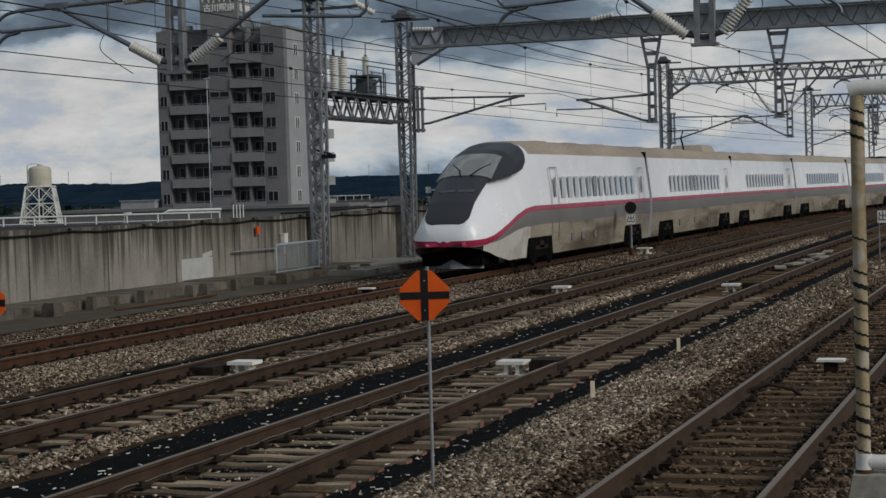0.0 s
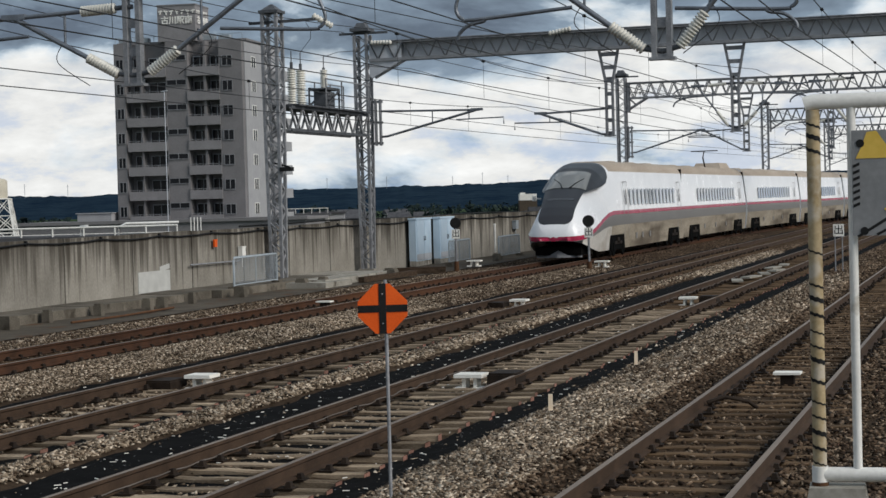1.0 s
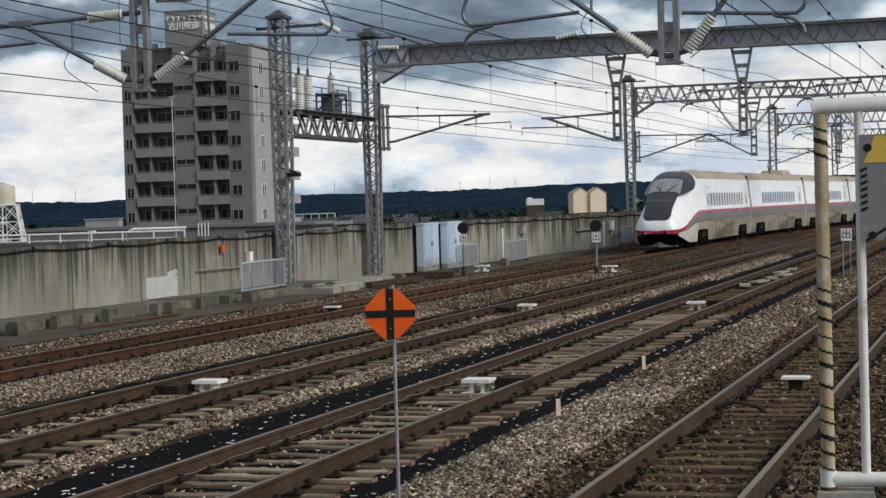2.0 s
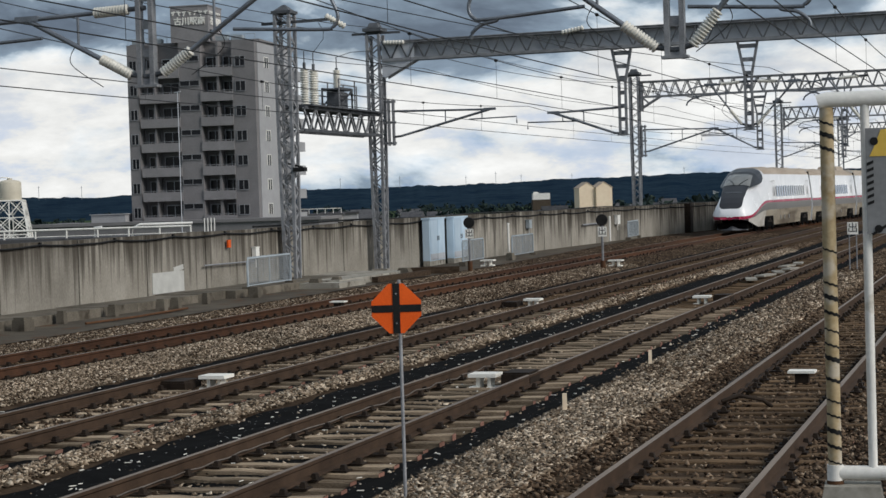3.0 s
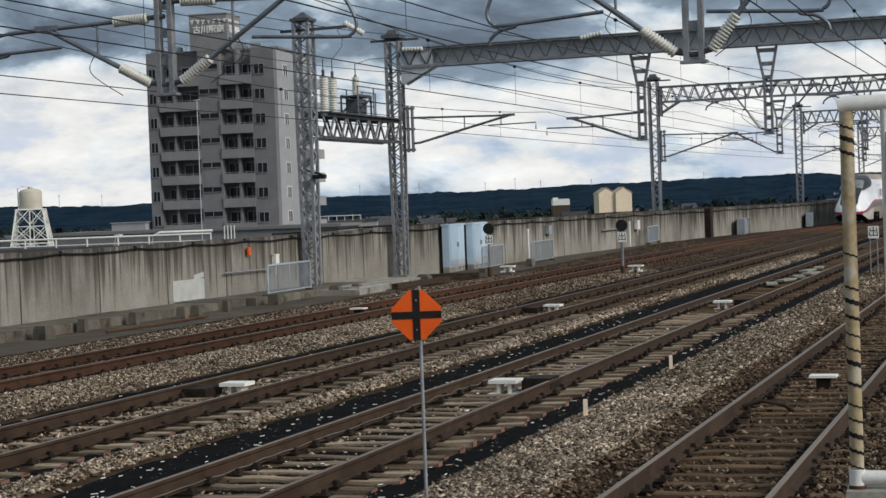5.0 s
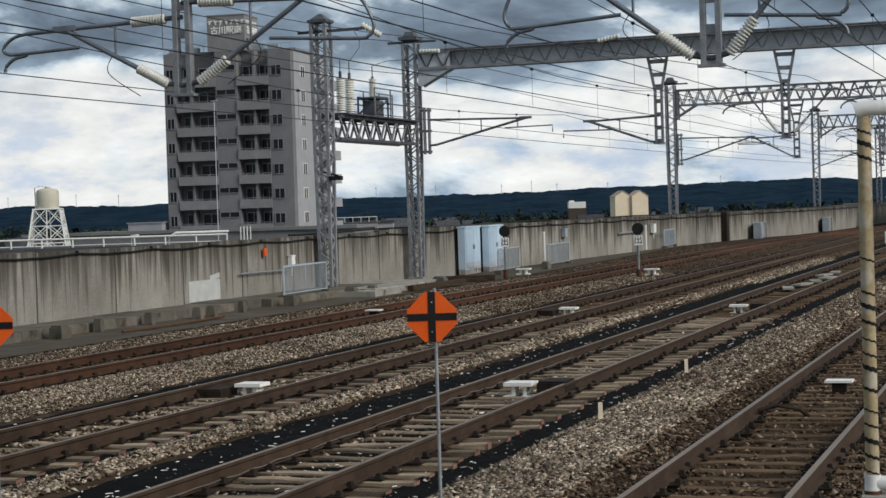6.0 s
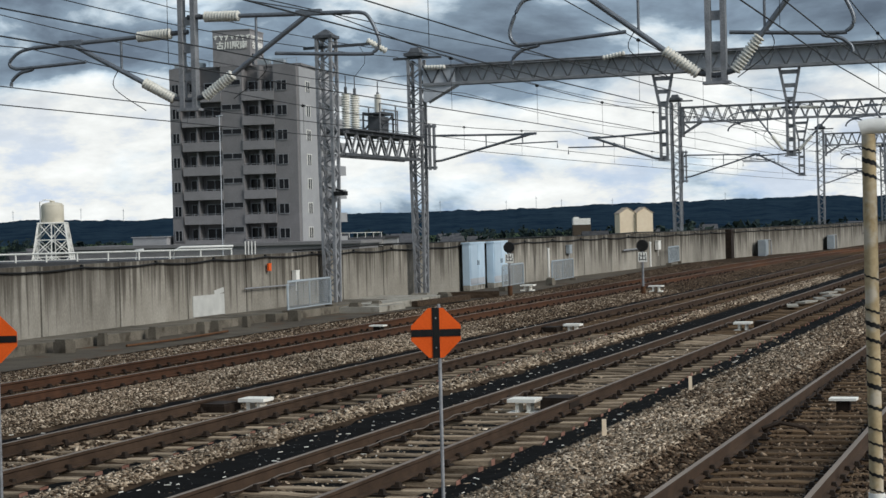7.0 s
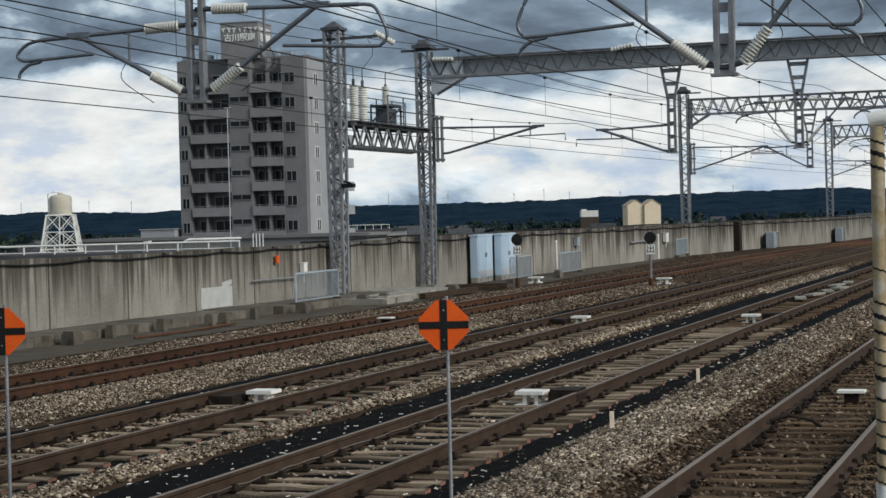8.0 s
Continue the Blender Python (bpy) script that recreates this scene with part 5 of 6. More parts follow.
# ---- town beyond the wall ----
def apartment():
    """Ten storeys with balconies in the front; paler tile paints the gable side as sunlit."""
    x, y = distant(-15.6, 206)
    b = thing("apartment_building", "tall grey tiled apartment block with recessed balconies", "apartment building", at=(x, y, 0), turn=7)
    W, D, top, bot, H = 15.5, 15.0, 21.9, GROUND_Z, 2.86
    core = Shape()
    core.box((-W / 2, D / 2 + 0.9, (top + bot) / 2), (W, D - 1.8, top - bot))
    core.box((-W / 2, D / 2 + 0.9, top + 0.1), (W + 0.3, D - 1.5, 0.25))
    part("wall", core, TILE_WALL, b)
    # the paler tile here puts the sunlight on this side into the colour
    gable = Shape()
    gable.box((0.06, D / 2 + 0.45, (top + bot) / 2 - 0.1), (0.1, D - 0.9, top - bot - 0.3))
    part("gable_wall", gable, TILE_LIGHT, b, "gable wall in paler tile for its sunlit side")
    # front bays: solid strips and recesses
    for x0, x1 in ((-W, -W + 1.3), (-9.2, -6.55), (-2.75, 0.0), (-4.69, -4.41), (-W + 3.11, -W + 3.29)):
        fr = Shape()
        fr.box(((x0 + x1) / 2, 0.9, (top + bot) / 2), (x1 - x0, 1.8 if x1 - x0 > 1 else 1.5, top - bot))
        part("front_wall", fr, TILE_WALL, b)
    z = top - H - 0.55
    k = 0
    while z > bot + 2:
        for x0, x1 in ((-W + 1.5, -9.15), (-6.6, -2.7)):
            s = Shape()
            s.box(((x0 + x1) / 2, -0.1, z - 0.1), (x1 - x0, 0.15, 1.05))
            s.box(((x0 + x1) / 2, 0.8, z - 0.55), (x1 - x0, 1.7, 0.18))
            bal = part("balcony", s, TILE_MID, b)
            r = Shape()
            r.tube([(x0, -0.1, z + 0.58), (x1, -0.1, z + 0.58)], 0.035, 6)
            for i in range(5):
                r.bar((x0 + (x1 - x0) * i / 4, -0.1, z + 0.4), (x0 + (x1 - x0) * i / 4, -0.1, z + 0.58), 0.05)
            part("handrail", r, STEEL, bal)
        for cx, w, h, zz, yy in ((-W + 0.72, 0.85, 1.2, 0.95, -0.02), (-7.9, 2.35, 0.62, 1.55, -0.02), (-1.75, 1.2, 1.15, 1.0, -0.02)):
            s = Shape()
            s.box((cx, yy, z + zz), (w, 0.06, h))
            win = part("window", s, GLASS_DARK, b)
            f = Shape()
            for dx in (-w / 2, 0, w / 2):
                f.box((cx + dx, yy - 0.05, z + zz), (0.06, 0.08, h))
            for dz in (-h / 2, h / 2):
                f.box((cx, yy - 0.05, z + zz + dz), (w + 0.06, 0.08, 0.07))
            part("frame", f, STEEL, win)
        for cx, w in ((-13.0, 1.4), (-10.8, 2.0), (-5.55, 1.6), (-3.6, 1.4)):
            s = Shape()
            s.box((cx, 1.77, z + 0.75), (w, 0.08, 1.9))
            win = part("balcony_door", s, GLASS_DARK, b)
            f = Shape()
            for dx in (-w / 2, 0, w / 2):
                f.box((cx + dx, 1.71, z + 0.75), (0.07, 0.06, 1.9))
            f.box((cx, 1.71, z + 1.72), (w + 0.07, 0.06, 0.08))
            part("frame", f, PLATE_STEEL, win)
        for yy in (4.2,):
            s = Shape()
            s.box((0.12, yy, z + 1.0), (0.06, 1.6, 1.2))
            win = part("gable_window", s, GLASS_DARK, b)
            f = Shape()
            for dy in (-0.8, 0, 0.8):
                f.box((0.15, yy + dy, z + 1.0), (0.08, 0.1, 1.25))
            f.box((0.15, yy, z + 1.62), (0.08, 1.7, 0.08))
            part("frame", f, WHITE, win)
        s = Shape()
        s.box((0.9, D - 2.2, z - 0.1), (1.7, 3.4, 1.05))
        s.box((0.9, D - 2.2, z - 0.62), (1.75, 3.4, 0.18))
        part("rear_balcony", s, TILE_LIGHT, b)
        z -= H
        k += 1
    pent = Shape()
    pent.box((-7.95, 3.2, top + 2.2), (4.6, 5.0, 4.2))
    pent.box((-7.95, 3.2, top + 4.33), (4.75, 5.15, 0.12))
    p = part("penthouse", pent, TILE_MID, b, "rooftop block carrying white sign letters")
    lettering("\u53e4\u5ddd\u99c5\u5357", 0.96, WHITE, p, (-7.9, 0.64, top + 2.5), 0, 0.04, 0.03)
    lettering("\u53e4\u5ddd\u99c5\u5357", 0.96, WHITE, p, (-5.58, 3.2, top + 2.5), 90, 0.04, 0.03)
    for i in range(7):  # a building name, drawn as plain strokes
        cx = -9.95 + i * 0.66
        bar = Shape()
        bar.box((cx + 0.1, 0.64, top + 3.62), (0.50, 0.06, 0.15), 0, Matrix.Rotation(0.25 if i % 2 else -0.2, 3, "Y"))
        bar.box((cx + 0.1, 0.645, top + 3.50 - 0.05 * (i % 3)), (0.15, 0.06, 0.52), 0, Matrix.Rotation(-0.3 if i % 2 else 0.35, 3, "Y"))
        part("sign_stroke", bar, WHITE, p)
        cy = 1.3 + i * 0.58
        bar = Shape()
        bar.box((-5.60, cy, top + 3.6), (0.06, 0.44, 0.15))
        bar.box((-5.605, cy, top + 3.48), (0.06, 0.15, 0.48))
        part("sign_stroke", bar, WHITE, p)
    w2 = Shape()
    w2.box((-5.62, 1.6, top + 0.9), (0.06, 0.7, 1.3))
    part("penthouse_window", w2, GLASS_DARK, p)
    roof = Shape()
    for x0 in (-14.8, -12.5, -4.4, -2.6):
        roof.box((x0, 2.2, top + 0.45), (1.3, 1.0, 0.6))
    for x0 in np.linspace(-15.7, -0.2, 14):
        roof.bar((x0, 1.2, top + 0.2), (x0, 1.2, top + 0.8), 0.05)
    roof.bar((-15.7, 1.2, top + 0.8), (-0.2, 1.2, top + 0.8), 0.05)
    part("roof_rail", roof, GREY_PAINT, b)
    podium = Shape()
    podium.box((-8.2, -2.0, -4.0), (34.0, 9.0, 10.0))
    podium.box((-8.2, -2.0, 1.15), (34.6, 9.6, 0.35))
    part("podium", podium, TILE_WALL, b, "low grey wing around the tower's foot")
    hut = Shape()
    hut.box((-W - 2.6, 1.0, 1.75), (4.2, 4.0, 0.9))
    hut.box((-W - 2.6, 1.0, 2.24), (4.5, 4.3, 0.1))
    part("roof_hut", hut, TILE_LIGHT, b)
    return b


apartment()


def low_block(side, depth, w, d, top, mat_, label, rail=False):
    x, y = distant(side, depth)
    b = thing("low_building", label, "building", at=(x, y, GROUND_Z), turn=19.5)
    h = top - GROUND_Z
    s = Shape()
    s.box((0, 0, h / 2), (w, d, h))
    part("wall", s, mat_, b)
    r = Shape()
    r.box((0, 0, h + 0.12), (w + 0.5, d + 0.5, 0.24))
    part("roof", r, ROOF_GREY, b)
    for i in range(max(2, int(w / 3))):
        q = Shape()
        cx = -w / 2 + (i + 0.5) * w / max(2, int(w / 3))
        q.box((cx, -d / 2 - 0.02, h - 1.4), (1.3, 0.06, 1.0))
        q.box((cx, -d / 2 - 0.05, h - 1.95), (1.4, 0.1, 0.08))
        part("window", q, GLASS_DARK, b)
    if rail:
        q = Shape()
        for i in range(int(w / 1.0) + 1):
            q.bar((-w / 2 + i * 1.0, -d / 2, h + 0.2), (-w / 2 + i * 1.0, -d / 2, h + 0.85), 0.06)
        q.bar((-w / 2, -d / 2, h + 0.85), (w / 2, -d / 2, h + 0.85), 0.07)
        part("roof_railing", q, WHITE, b)
    return b


low_block(-9.6, 225, 6, 8, 1.25, HOUSE_WALL, "low pale annexe building beside the apartment block", True)
low_block(-7.0, 230, 4.5, 8, 1.35, TILE_LIGHT, "low white flat-roofed building behind the wall")


def water_tower():
    x, y = distant(-(784 - 110) / 3144 * 150, 150)
    t = thing("water_tower", "cream water tank on a white lattice tower", "water tower", at=(x, y, -1.95), turn=25)
    z1 = 5.75
    a, c = 1.98, 1.08

    def half(z):
        return a + (c - a) * z / z1
    for sx in (-1, 0, 1):
        for sy in (-1, 0, 1):
            if sx or sy:
                leg = Shape()
                leg.bar((sx * a, sy * a, 0), (sx * c, sy * c, z1), 0.14 if sx and sy else 0.09)
                part("tower_leg", leg, WHITE, t)
    braces = Shape()
    for i in range(4):
        za, zb = z1 * i / 4 + 0.15, z1 * (i + 1) / 4
        ka, kb = half(za), half(zb)
        for s in (-1, 1):
            for m in (-1, 1):
                braces.bar((0, s * ka, za), (m * kb, s * kb, zb), 0.07)
                braces.bar((m * ka, s * ka, za), (0, s * kb, zb), 0.07)
                braces.bar((s * ka, 0, za), (s * kb, m * kb, zb), 0.07)
                braces.bar((s * ka, m * ka, za), (s * kb, 0, zb), 0.07)
            braces.bar((-kb, s * kb, zb), (kb, s * kb, zb), 0.07)
            braces.bar((s * kb, -kb, zb), (s * kb, kb, zb), 0.07)
    part("bracing", braces, WHITE, t, kind="stuff")
    stage = Shape()
    stage.box((0, 0, z1 - 0.04), (2 * c + 0.2, 2 * c + 0.2, 0.06))
    part("platform_deck", stage, WHITE, t)
    pipe = Shape()
    pipe.tube([(-1.0, -0.2, z1), (-1.0, -0.2, z1 + 1.75), (-0.6, -0.2, z1 + 1.95), (0.0, 0, z1 + 1.9)], 0.06, 6)
    part("pipe", pipe, WHITE, t)
    tk = Shape()
    tk.tube([(0, 0, z1), (0, 0, z1 + 0.08), (0, 0, z1 + 1.45), (0, 0, z1 + 1.62), (0, 0, z1 + 1.72)], [0.92, 0.95, 0.95, 0.8, 0.35], 24)
    tk.tube([(0, 0, z1 + 1.7), (0, 0, z1 + 1.85)], 0.22, 12)
    part("tank", tk, TANK, t)
    b = Shape()
    b.box((2, 2, -3.2), (14, 10, 6.4))
    part("base_building", b, ROOF_GREY, t, "grey roof below the tower")
    return t


water_tower()
x, y = distant(-(784 - 409) / 3144 * 125, 125)
q = Shape()
q.tube([(0, 0, -9.0), (0, 0, 10.8)], 0.035, 8)
q.tube([(-0.25, 0, 10.8), (0.25, 0, 10.85)], 0.04, 6)
solo("white_pole", q, PLATE_STEEL, "tall thin white pole behind the wall", "pole", "", "", (x, y, 0))


def roof_pipes():
    """White pipe railing on a roof behind the wall."""
    x, y = distant(-18.0, 118)
    t = thing("roof_railing", "white pipe railing on a flat roof behind the wall", "railing", at=(x, y, -2.0), turn=19.5)
    b = Shape()
    b.box((-9, 4, 0.5), (40, 8, 4.9))
    part("roof", b, ROOF_GREY, t)
    s = Shape()
    s.tube([(-14, 0.3, 3.08), (4.5, 0.3, 3.08)], 0.035, 6)
    s.tube([(-14, 0.3, 3.52), (4.5, 0.3, 3.52)], 0.075, 6)
    for i in range(10):
        s.tube([(-14 + i * 2.05, 0.3, 2.9), (-14 + i * 2.05, 0.3, 3.52)], 0.06, 6)
    part("railing", s, WHITE, t)
    p = Shape()
    p.tube([(0.5, 1, 2.95), (0.5, 1, 3.45), (1.0, 1, 3.7), (4.5, 1, 3.7)], 0.09, 8)
    p.tube([(-2.0, 1, 2.95), (-2.0, 1, 3.6), (-1.5, 1, 3.6)], 0.09, 8)
    for i in range(4):
        p.tube([(5.3 + 0.22 * i, 1, 2.95), (5.3 + 0.22 * i, 1, 4.0)], 0.04, 6)
    part("pipe", p, WHITE, t)
    return t


roof_pipes()


def gabled_hut(u, w, shade):
    """A narrow tall hut whose gable looks over the wall."""
    depth = 300
    x, y = distant((u - 784) / 3144 * depth, depth)
    h = thing("gabled_house", "narrow cream house with a small gable behind the wall", "house", at=(x, y, GROUND_Z), turn=shade, group="cream gabled houses")
    k, g_ = 4.0 - GROUND_Z, 0.85
    b = Shape()
    b.box((0, 0, k / 2), (w, 3.0, k))
    b.add([(-w / 2, -1.5, k), (w / 2, -1.5, k), (0, -1.5, k + g_), (-w / 2, 1.5, k), (w / 2, 1.5, k), (0, 1.5, k + g_)], [(0, 1, 2), (5, 4, 3)])
    part("wall", b, CREAM, h)
    for s_ in (-1, 1):
        r = Shape()
        r.add([(s_ * (w / 2 + 0.12), -1.6, k - 0.08), (s_ * (w / 2 + 0.12), 1.6, k - 0.08), (0, 1.6, k + g_ + 0.05), (0, -1.6, k + g_ + 0.05),
               (s_ * (w / 2 + 0.12), -1.6, k), (s_ * (w / 2 + 0.12), 1.6, k), (0, 1.6, k + g_ + 0.13), (0, -1.6, k + g_ + 0.13)],
              [(0, 1, 2, 3), (7, 6, 5, 4), (0, 4, 5, 1), (3, 2, 6, 7), (0, 3, 7, 4), (1, 5, 6, 2)])
        part("roof", r, ROOF_TAN, h)


gabled_hut(1122, 2.8, 30)
gabled_hut(1152, 2.8, 30)


def far_house(side, depth, w, h, mat_, rng):
    x, y = distant(side, depth)
    t = thing("far_house", "small far house with a dark pitched roof", "house", at=(x, y, GROUND_Z), turn=rng.uniform(0, 90), group="far houses")
    b = Shape()
    b.box((0, 0, h / 2), (w, w * 0.7, h))
    part("wall", b, mat_, t)
    r = Shape()
    k = w * 0.42
    r.add([(-w / 2 - 0.4, -k, h), (w / 2 + 0.4, -k, h), (w / 2 + 0.4, 0, h + w * 0.28), (-w / 2 - 0.4, 0, h + w * 0.28), (-w / 2 - 0.4, k, h), (w / 2 + 0.4, k, h)],
          [(0, 1, 2, 3), (3, 2, 5, 4), (0, 3, 4), (1, 5, 2), (0, 4, 5, 1)])
    part("roof", r, ROOF_GREY, t)


rng = random.Random(21)
for i in range(70):
    depth = rng.uniform(330, 1100)
    u = rng.uniform(-60, 1700)
    far_house((u - 784) / 3144 * depth, depth, rng.uniform(6, 10), rng.uniform(3.5, 6.5), rng.choice([HOUSE_WALL, HOUSE_WALL, TILE_LIGHT, ROOF_GREY]), rng)
x, y = distant((1044 - 784) / 3144 * 900, 900)
hall = thing("far_hall", "far white flat-roofed hall before the hills", "building", at=(x, y, GROUND_Z), turn=19.5)
q = Shape()
q.box((0, 0, 5.2), (9, 8, 10.4))
part("lower_wall", q, BARK, hall, "dark lower storey")
q = Shape()
q.box((0, -0.2, 12.0), (8.6, 8, 3.2))
q.box((-2.6, 0, 13.9), (2.4, 5, 0.8))
part("wall", q, WHITE, hall)


def far_trees():
    """Clumped dark tree rows in the fields, each a heap of small leafy tufts."""
    rng = random.Random(5)
    s = Shape()
    for g_ in range(300):
        depth = 380 * (4.5 ** rng.random())
        u = rng.uniform(-80, 1750)
        tall = rng.choice([2.5, 3.5, 4.5, 6.0, 8.5])
        x0, y0 = distant((u - 784) / 3144 * depth, depth)
        for i in range(rng.randint(4, 12)):
            cx, cy = x0 + rng.uniform(-20, 20), y0 + rng.uniform(-8, 8)
            hgt = tall * rng.uniform(0.7, 1.25)
            wide = hgt * rng.uniform(0.35, 0.6)
            for k in range(26):
                v = rng.uniform(0.08, 1.0)
                rad = wide * math.sqrt(max(0.04, 1 - (2 * v - 0.9) ** 2))
                a, q = rng.uniform(0, 6.28), rad * math.sqrt(rng.random())
                r = rng.uniform(0.10, 0.2) * hgt
                c = Vector((cx + q * math.cos(a), cy + q * math.sin(a), GROUND_Z + v * hgt))
                pts = [c + Vector((rng.uniform(-r, r), rng.uniform(-r, r), rng.uniform(-r, r))) for _ in range(4)]
                s.add(pts, [(0, 1, 2), (0, 2, 3), (0, 3, 1), (1, 3, 2)])
    ob = new("far_trees", s.mesh("far_trees", LEAF))
    tagged(ob, "dark rows of far trees among the fields", "trees", "", "stuff")


far_trees()
py_ = Shape()
for u in (40, 160, 235, 560, 690, 795, 912, 965, 1010, 1100, 1300):
    x, y = distant((u - 784) / 3144 * 2850, 2850)
    hh = 5 + (u % 7) * 1.3
    py_.bar((x, y, 20), (x, y, 33 + hh), 0.5)
    py_.bar((x - 2, y, 30 + hh), (x + 2, y, 30 + hh), 0.4)
solo("ridge_masts", py_, GREY_PAINT, "thin far pylons standing along the ridge", "pylons", "stuff")


# ---- the train ----
def end_profile(s):
    """Half width, roof height, lower edge, roundness of the section s metres behind the nose."""
    ks = [0, 0.02, 0.06, 0.14, 0.28, 0.5, 0.9, 1.5, 2.4, 3.2, 4.0, 5.0, 6.0, 7.2]
    w = np.interp(s, ks, [0.10, 0.42, 0.68, 0.88, 1.03, 1.15, 1.26, 1.33, 1.39, 1.42, 1.435, 1.44, 1.44, 1.44])
    z = np.interp(s, ks, [1.01, 1.15, 1.28, 1.44, 1.63, 1.85, 2.17, 2.56, 3.07, 3.46, 3.78, 3.98, 4.08, 4.10])
    n = np.interp(s, ks, [2.0, 2.1, 2.3, 2.5, 2.8, 3.05, 3.3, 3.45, 3.4, 3.3, 3.35, 3.6, 4.0, 4.6])
    b = np.interp(s, [0, 0.3, 0.7, 1.4, 2.4], [0.83, 0.75, 0.66, 0.48, 0.32])
    return float(w), float(z), float(b), float(n)


STRIPE = ([0, 0.6, 1.2, 2.0, 3.0, 4.0, 5.0], [0.82, 0.88, 1.01, 1.23, 1.51, 1.71, 1.78])


def waist(b, z):
    """Height at which the section is widest."""
    return b + min(0.5, 0.55 * (z - b))


def section(w, z, b, n, m, bands):
    """Points of one half section from the lower edge up to the crown."""
    zc = waist(b, z)
    pts = [(w * 0.93, b)]
    for v in bands:
        v = min(max(v, b + 0.02), z - 0.05)
        if v <= zc:
            pts.append((w * (0.93 + 0.07 * min(1, (v - b) / max(zc - b, 1e-3))), v))
        else:
            q = (v - zc) / (z - zc)
            pts.append((w * max(0.0, 1 - q ** n) ** (1 / n), v))
    v0 = min(max(bands[-1], zc), z - 0.05)
    t0 = math.asin(max(0.0, min(1.0, ((v0 - zc) / (z - zc)))) ** (n / 2))
    for i in range(1, m + 1):
        t = t0 + (math.pi / 2 - t0) * i / m
        pts.append((w * max(0.0, math.cos(t)) ** (2 / n), zc + (z - zc) * math.sin(t) ** (2 / n)))
    return pts


def clean(me):
    bm = bmesh.new()
    bm.from_mesh(me)
    bmesh.ops.remove_doubles(bm, verts=bm.verts, dist=0.0005)
    bmesh.ops.recalc_face_normals(bm, faces=bm.faces)
    bm.to_mesh(me)
    bm.free()
    return me


NOSE_LENGTH, CAR_LENGTH = 22.3, 20.45


def car_body(nose):
    """Skirt, grey band, pink line, white side and roof as slots of one lofted shell."""
    s = Shape()
    L = NOSE_LENGTH if nose else CAR_LENGTH
    ss = [0, 0.01, 0.02, 0.04, 0.06, 0.1, 0.14, 0.2, 0.28, 0.38] + list(np.linspace(0.5, 7.2, 64)) + list(np.linspace(8.2, L - 0.03, 12)) + [L] if nose else [0] + list(np.linspace(0.03, L - 0.03, 14)) + [L]
    m = 30
    rows = []
    for d in ss:
        w, z, b, n = end_profile(d if nose else 12)
        st = float(np.interp(d, *STRIPE)) if nose else 1.78
        grey = st - (0.02 + 0.43 * min(1, max(0, (d - 0.8) / 3.6)) if nose else 0.45)
        wide = 0.17 + (0.02 * max(0, 1 - d / 2.2) if nose else 0)
        half = section(w, z, b, n, m, [max(grey, b + 0.03), st, st + wide, max(3.62, st + wide + 0.02)])
        rows.append([(px, d, pz) for px, pz in half] + [(-px, d, pz) for px, pz in reversed(half[:-1])])
    nn = len(rows[0])
    h = (nn - 1) // 2
    for i in range(len(ss) - 1):
        for j in range(nn - 1):
            q = [rows[i][j], rows[i][j + 1], rows[i + 1][j + 1], rows[i + 1][j]]
            jj = j if j < h else nn - 2 - j
            roof = jj > 3 and (not nose or ss[i] > 5.3)
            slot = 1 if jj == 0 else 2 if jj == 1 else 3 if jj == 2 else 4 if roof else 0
            if nose and jj == 0 and ss[i] < 4.4:
                slot = 5 if ss[i] < 0.5 else 6
            s.add(q, [(3, 2, 1, 0)], slot, True)
    for row, f in ((rows[0], 1), (rows[-1], -1)):
        ring = list(row)
        s.add(ring, [tuple(range(len(ring))) if f > 0 else tuple(range(len(ring) - 1, -1, -1))], 3 if (nose and f > 0) else 0, nose and f > 0)
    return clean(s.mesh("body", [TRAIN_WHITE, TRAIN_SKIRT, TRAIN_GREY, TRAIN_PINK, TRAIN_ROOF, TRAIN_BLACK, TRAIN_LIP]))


def nose_patch(ds, edge, lift, n_across=22):
    """A shell laid on the nose; edge(d) gives its half width across the crown, as metres or, negative, as a height."""
    s = Shape()
    rows = []
    for d in ds:
        w, z, b, n = end_profile(d)
        zc = waist(b, z)
        e = edge(d)
        if e >= 0:
            t0 = math.acos(min(1.0, (min(e, w) / w)) ** (n / 2))
        else:
            t0 = math.asin(max(0.0, min(1.0, (-e - zc) / (z - zc))) ** (n / 2))
        row = []
        for i in range(n_across + 1):
            t = t0 + (math.pi - 2 * t0) * i / n_across
            c, sn = math.cos(t), math.sin(t)
            px = w * abs(c) ** (2 / n) * (1 if c > 0 else -1)
            pz = zc + (z - zc) * max(sn, 0) ** (2 / n)
            k = Vector((px, -0.8 * (1 if d < 4.6 else 0), (pz - zc))).normalized() * lift
            row.append((px + k.x, d + k.y, pz + k.z))
        rows.append(row)
    s.sheet(rows, 0, True)
    return s


